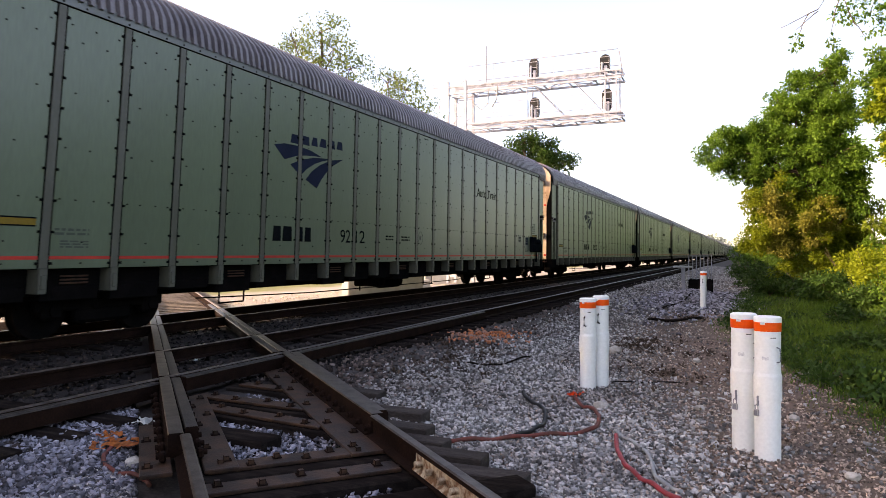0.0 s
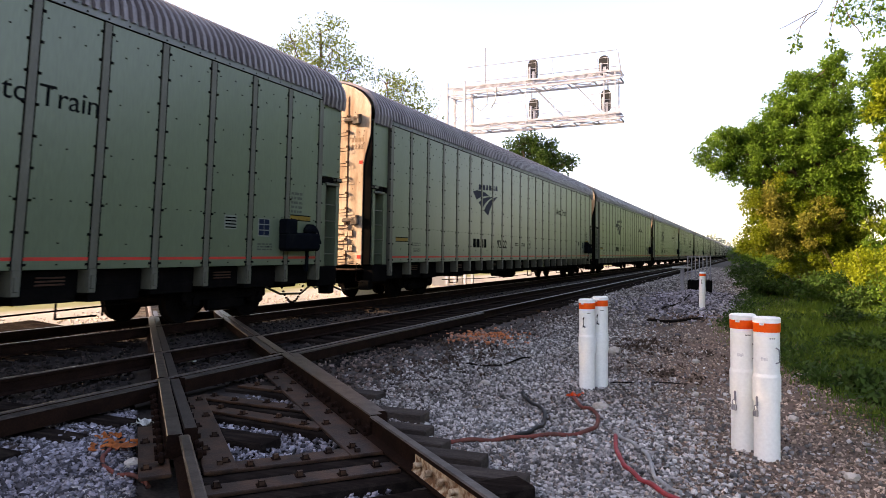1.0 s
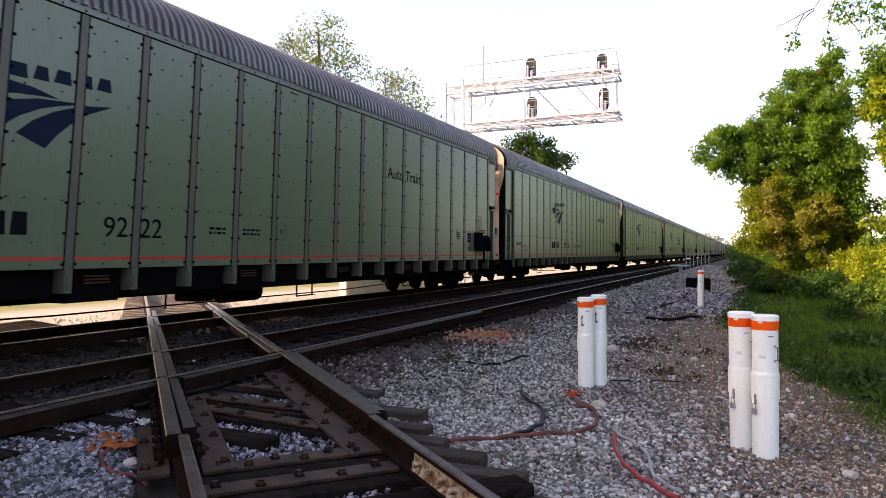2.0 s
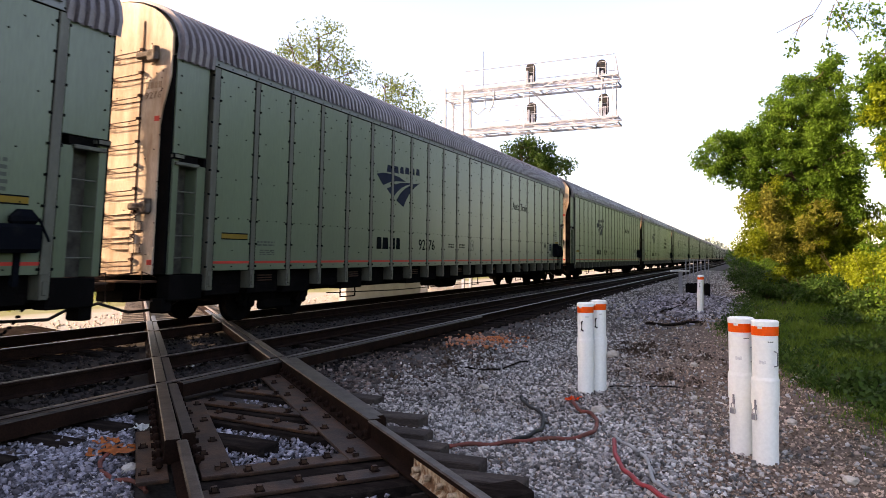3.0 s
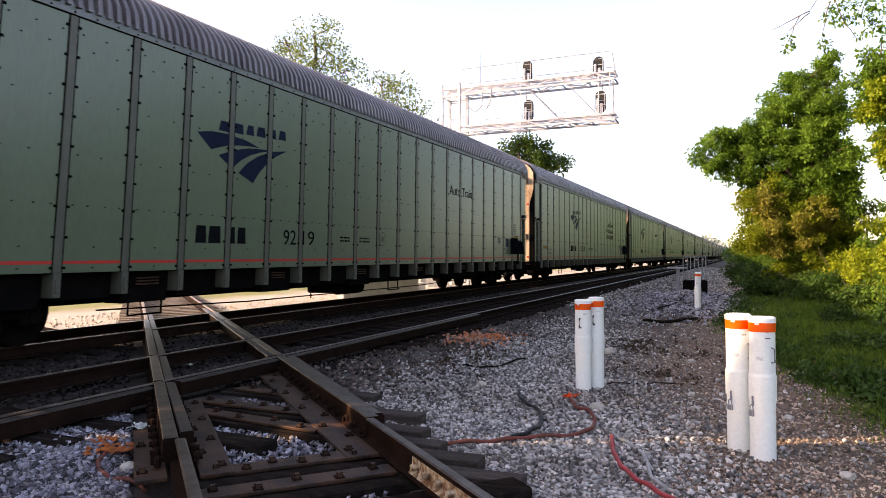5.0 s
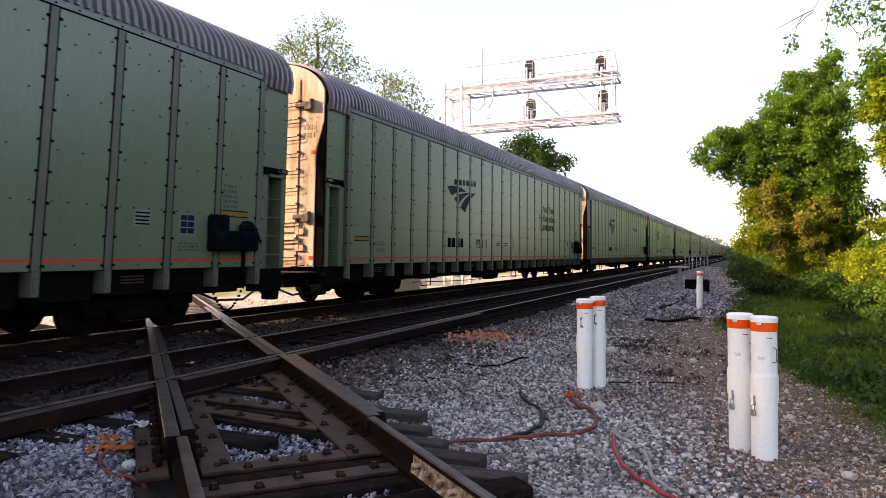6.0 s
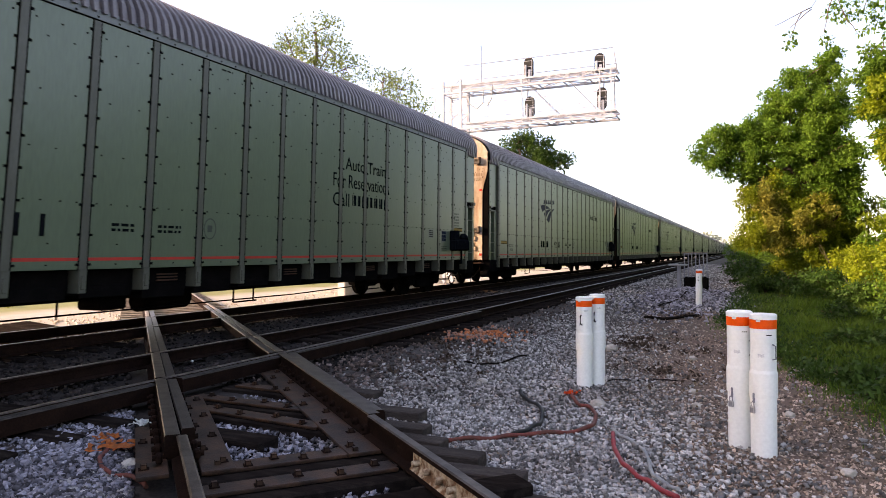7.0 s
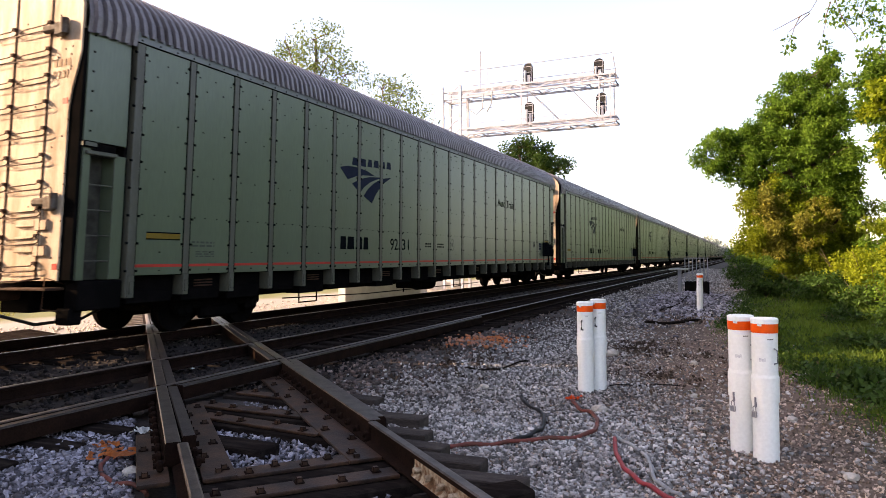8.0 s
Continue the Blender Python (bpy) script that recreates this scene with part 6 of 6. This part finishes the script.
# ---- beyond the tracks ----
SUNNY = leaf_mat("sunlit_dry_grass", (0.30, 0.30, 0.08), (0.22, 0.25, 0.07), 0.3)
Y = 46.0
tree(-31.5, Y, [(-32.5, Y, 16.5, 2.6, 2.5, 2.0), (-30.0, Y, 17.5, 2.4, 2.5, 2.0), (-31.2, Y, 19.0, 2.2, 2.3, 1.5), (-33.8, Y, 18.5, 1.6, 2, 1.2), (-28.5, Y, 15.8, 2.0, 2.3, 1.8), (-30.5, Y, 13.5, 3.0, 3, 2.0)],
     "tall thin-leaved spring tree behind the train", LEAF_FAR, 1.0, 22, 0.5, (0.16, 0.30), 41, 0.35)
tree(-24.5, Y, [(-25.2, Y, 14.3, 1.6, 2, 1.4), (-23.6, Y, 13.6, 1.7, 2, 1.2), (-24.6, Y, 11.5, 2.2, 2.2, 1.8), (-22.8, Y, 12.0, 1.6, 2, 1.2)],
     "thin-leaved smaller spring tree behind the train", LEAF_FAR, 1.0, 20, 0.5, (0.16, 0.28), 47, 0.25)
Y = 70.0
tree(-20.5, Y, [(-22.0, Y, 13.0, 2.0, 2, 1.6), (-19.6, Y, 12.4, 2.0, 2, 1.5), (-17.8, Y, 10.6, 1.6, 2, 1.2), (-20.5, Y, 10.5, 3.0, 2.6, 2.0)],
     "dark green bushy tree beyond the signal bridge", LEAF_DARK, 3.5, 24, 0.55, (0.22, 0.40), 53, 0.3)


def lot():
    """Low concrete blocks and a dock wall that show under the cars."""
    p, q = (-13.97, 23.76), (-14.30, 29.31)
    w = root("dock_wall", "pale sunlit concrete dock wall", "wall")
    bm = bmesh.new()
    a, b = Vector((p[0] - 1.0, p[1], 0)), Vector((q[0], q[1], 0))
    strip_between(bm, a, b, 0.4, -0.7, 1.2, 0.03)
    part("wall_face", bm, CONCRETE, w)
    bm = bmesh.new()
    strip_between(bm, a, b, 0.5, 1.2, 1.32, 0.02)
    part("coping", bm, CONCRETE, w)
    rnd = random.Random(4)
    for k in range(9):
        x, y = -15.2 - rnd.uniform(0, 5), 31 + k * 1.7
        bm = bmesh.new()
        box(bm, (-0.5, -0.4, 0), (0.5, 0.4, rnd.uniform(0.4, 0.9)), 0.04)
        thing("concrete_block", bm, CONCRETE, "pale concrete block standing in the lot", "block", "concrete blocks in the lot", at=pose(x, y, ground_z(x, y) - 0.03, rz=rnd.uniform(0, 90)))
    r2 = np.random.RandomState(8)
    c = np.stack([r2.uniform(-48, -22, 900), r2.uniform(8, 70, 900), np.zeros(900)], 1)
    c[:, 2] = heights(c[:, 0], c[:, 1]) + 0.08
    g = leaf_cloud("dry_grass", c, 26, 0.3, (0.10, 0.22), SUNNY, 9, droop=-0.8)
    tagged(g, "yellow-green sunlit dry grass", "grass", kind="stuff")
    # a heap of old ties
    for k in range(6):
        bm = bmesh.new()
        strip_between(bm, (-13.6 - 0.06 * k, 9.2 + 0.26 * k), (-15.8 - 0.06 * k, 9.9 + 0.26 * k), 0.22, -0.05, 0.12, 0.012)
        thing("old_tie", bm, TIE, "old weathered timber tie lying in the lot", "timber", "old ties in the lot", at=pose(0, 0, ground_z(-14.5, 10) + 0.03))


lot()


def distance():
    rnd = np.random.RandomState(15)
    n = 1500
    x = rnd.uniform(-120, 60, n)
    y = 360 + rnd.uniform(-15, 25, n)
    top = 5.0 + 3.5 * np.sin(x * 0.07) ** 2 + 2.0 * np.sin(x * 0.31)
    c = np.stack([x, y, rnd.uniform(0, 1, n) * top], 1)
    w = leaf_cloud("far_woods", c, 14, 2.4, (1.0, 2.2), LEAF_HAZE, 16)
    tagged(w, "far line of woods at the horizon, haze painted into its colour", "woods", kind="stuff")
    h = root("far_building", "small white building with low roof in the distance", "building", at=pose(-9.0, 420, -0.4))
    bm = bmesh.new()
    box(bm, (-5, -3, 0), (5, 3, 3.2), 0.05)
    part("wall", bm, WHITE, h)
    bm = bmesh.new()
    extrude_profile(bm, [(-5.4, 3.2), (5.4, 3.2), (0, 4.6)], -3.3, 3.3)
    bmesh.ops.recalc_face_normals(bm, faces=bm.faces)
    part("roof", bm, ROOF, h)
    for k in range(3):
        bm = bmesh.new()
        box(bm, (-3.6 + k * 2.8, -3.06, 0.9), (-2.4 + k * 2.8, -2.98, 2.2), 0.02)
        part("window", bm, mat_lens, h)


# distance haze is mixed into this greyed, pale leaf colour
LEAF_HAZE = leaf_mat("far_foliage_haze_in_colour", (0.16, 0.20, 0.17), (0.20, 0.23, 0.20), 0.3)
distance()


# ---- what moves ----
SLACK = {0: 0.17, 1: 0.24, 2: 0.03, 3: 0.19, 4: 0.21, 5: 0.33}     # play in the couplings, car by car
WHEEL_R = 0.42


def motions():
    for k, c in enumerate(cars):
        y0 = GAP0 + (k + FIRST - 1) * PITCH + SLACK.get(k + FIRST, 0.3)
        walk(c, [(t, Matrix.Translation((FAR_X, y0 - SPEED * t, 0))) for t in (0.0, 2.0, 4.0, 6.0, 8.0)])
        if k + FIRST > 7:
            continue
        for w in c.children:
            if w.name.startswith("wheelset"):
                at = w.matrix_basis.translation.copy()
                walk(w, [(i / FPS, Matrix.Translation(at) @ Matrix.Rotation(SPEED * i / FPS / WHEEL_R, 4, "X")) for i in range(8 * FPS + 1)])


motions()
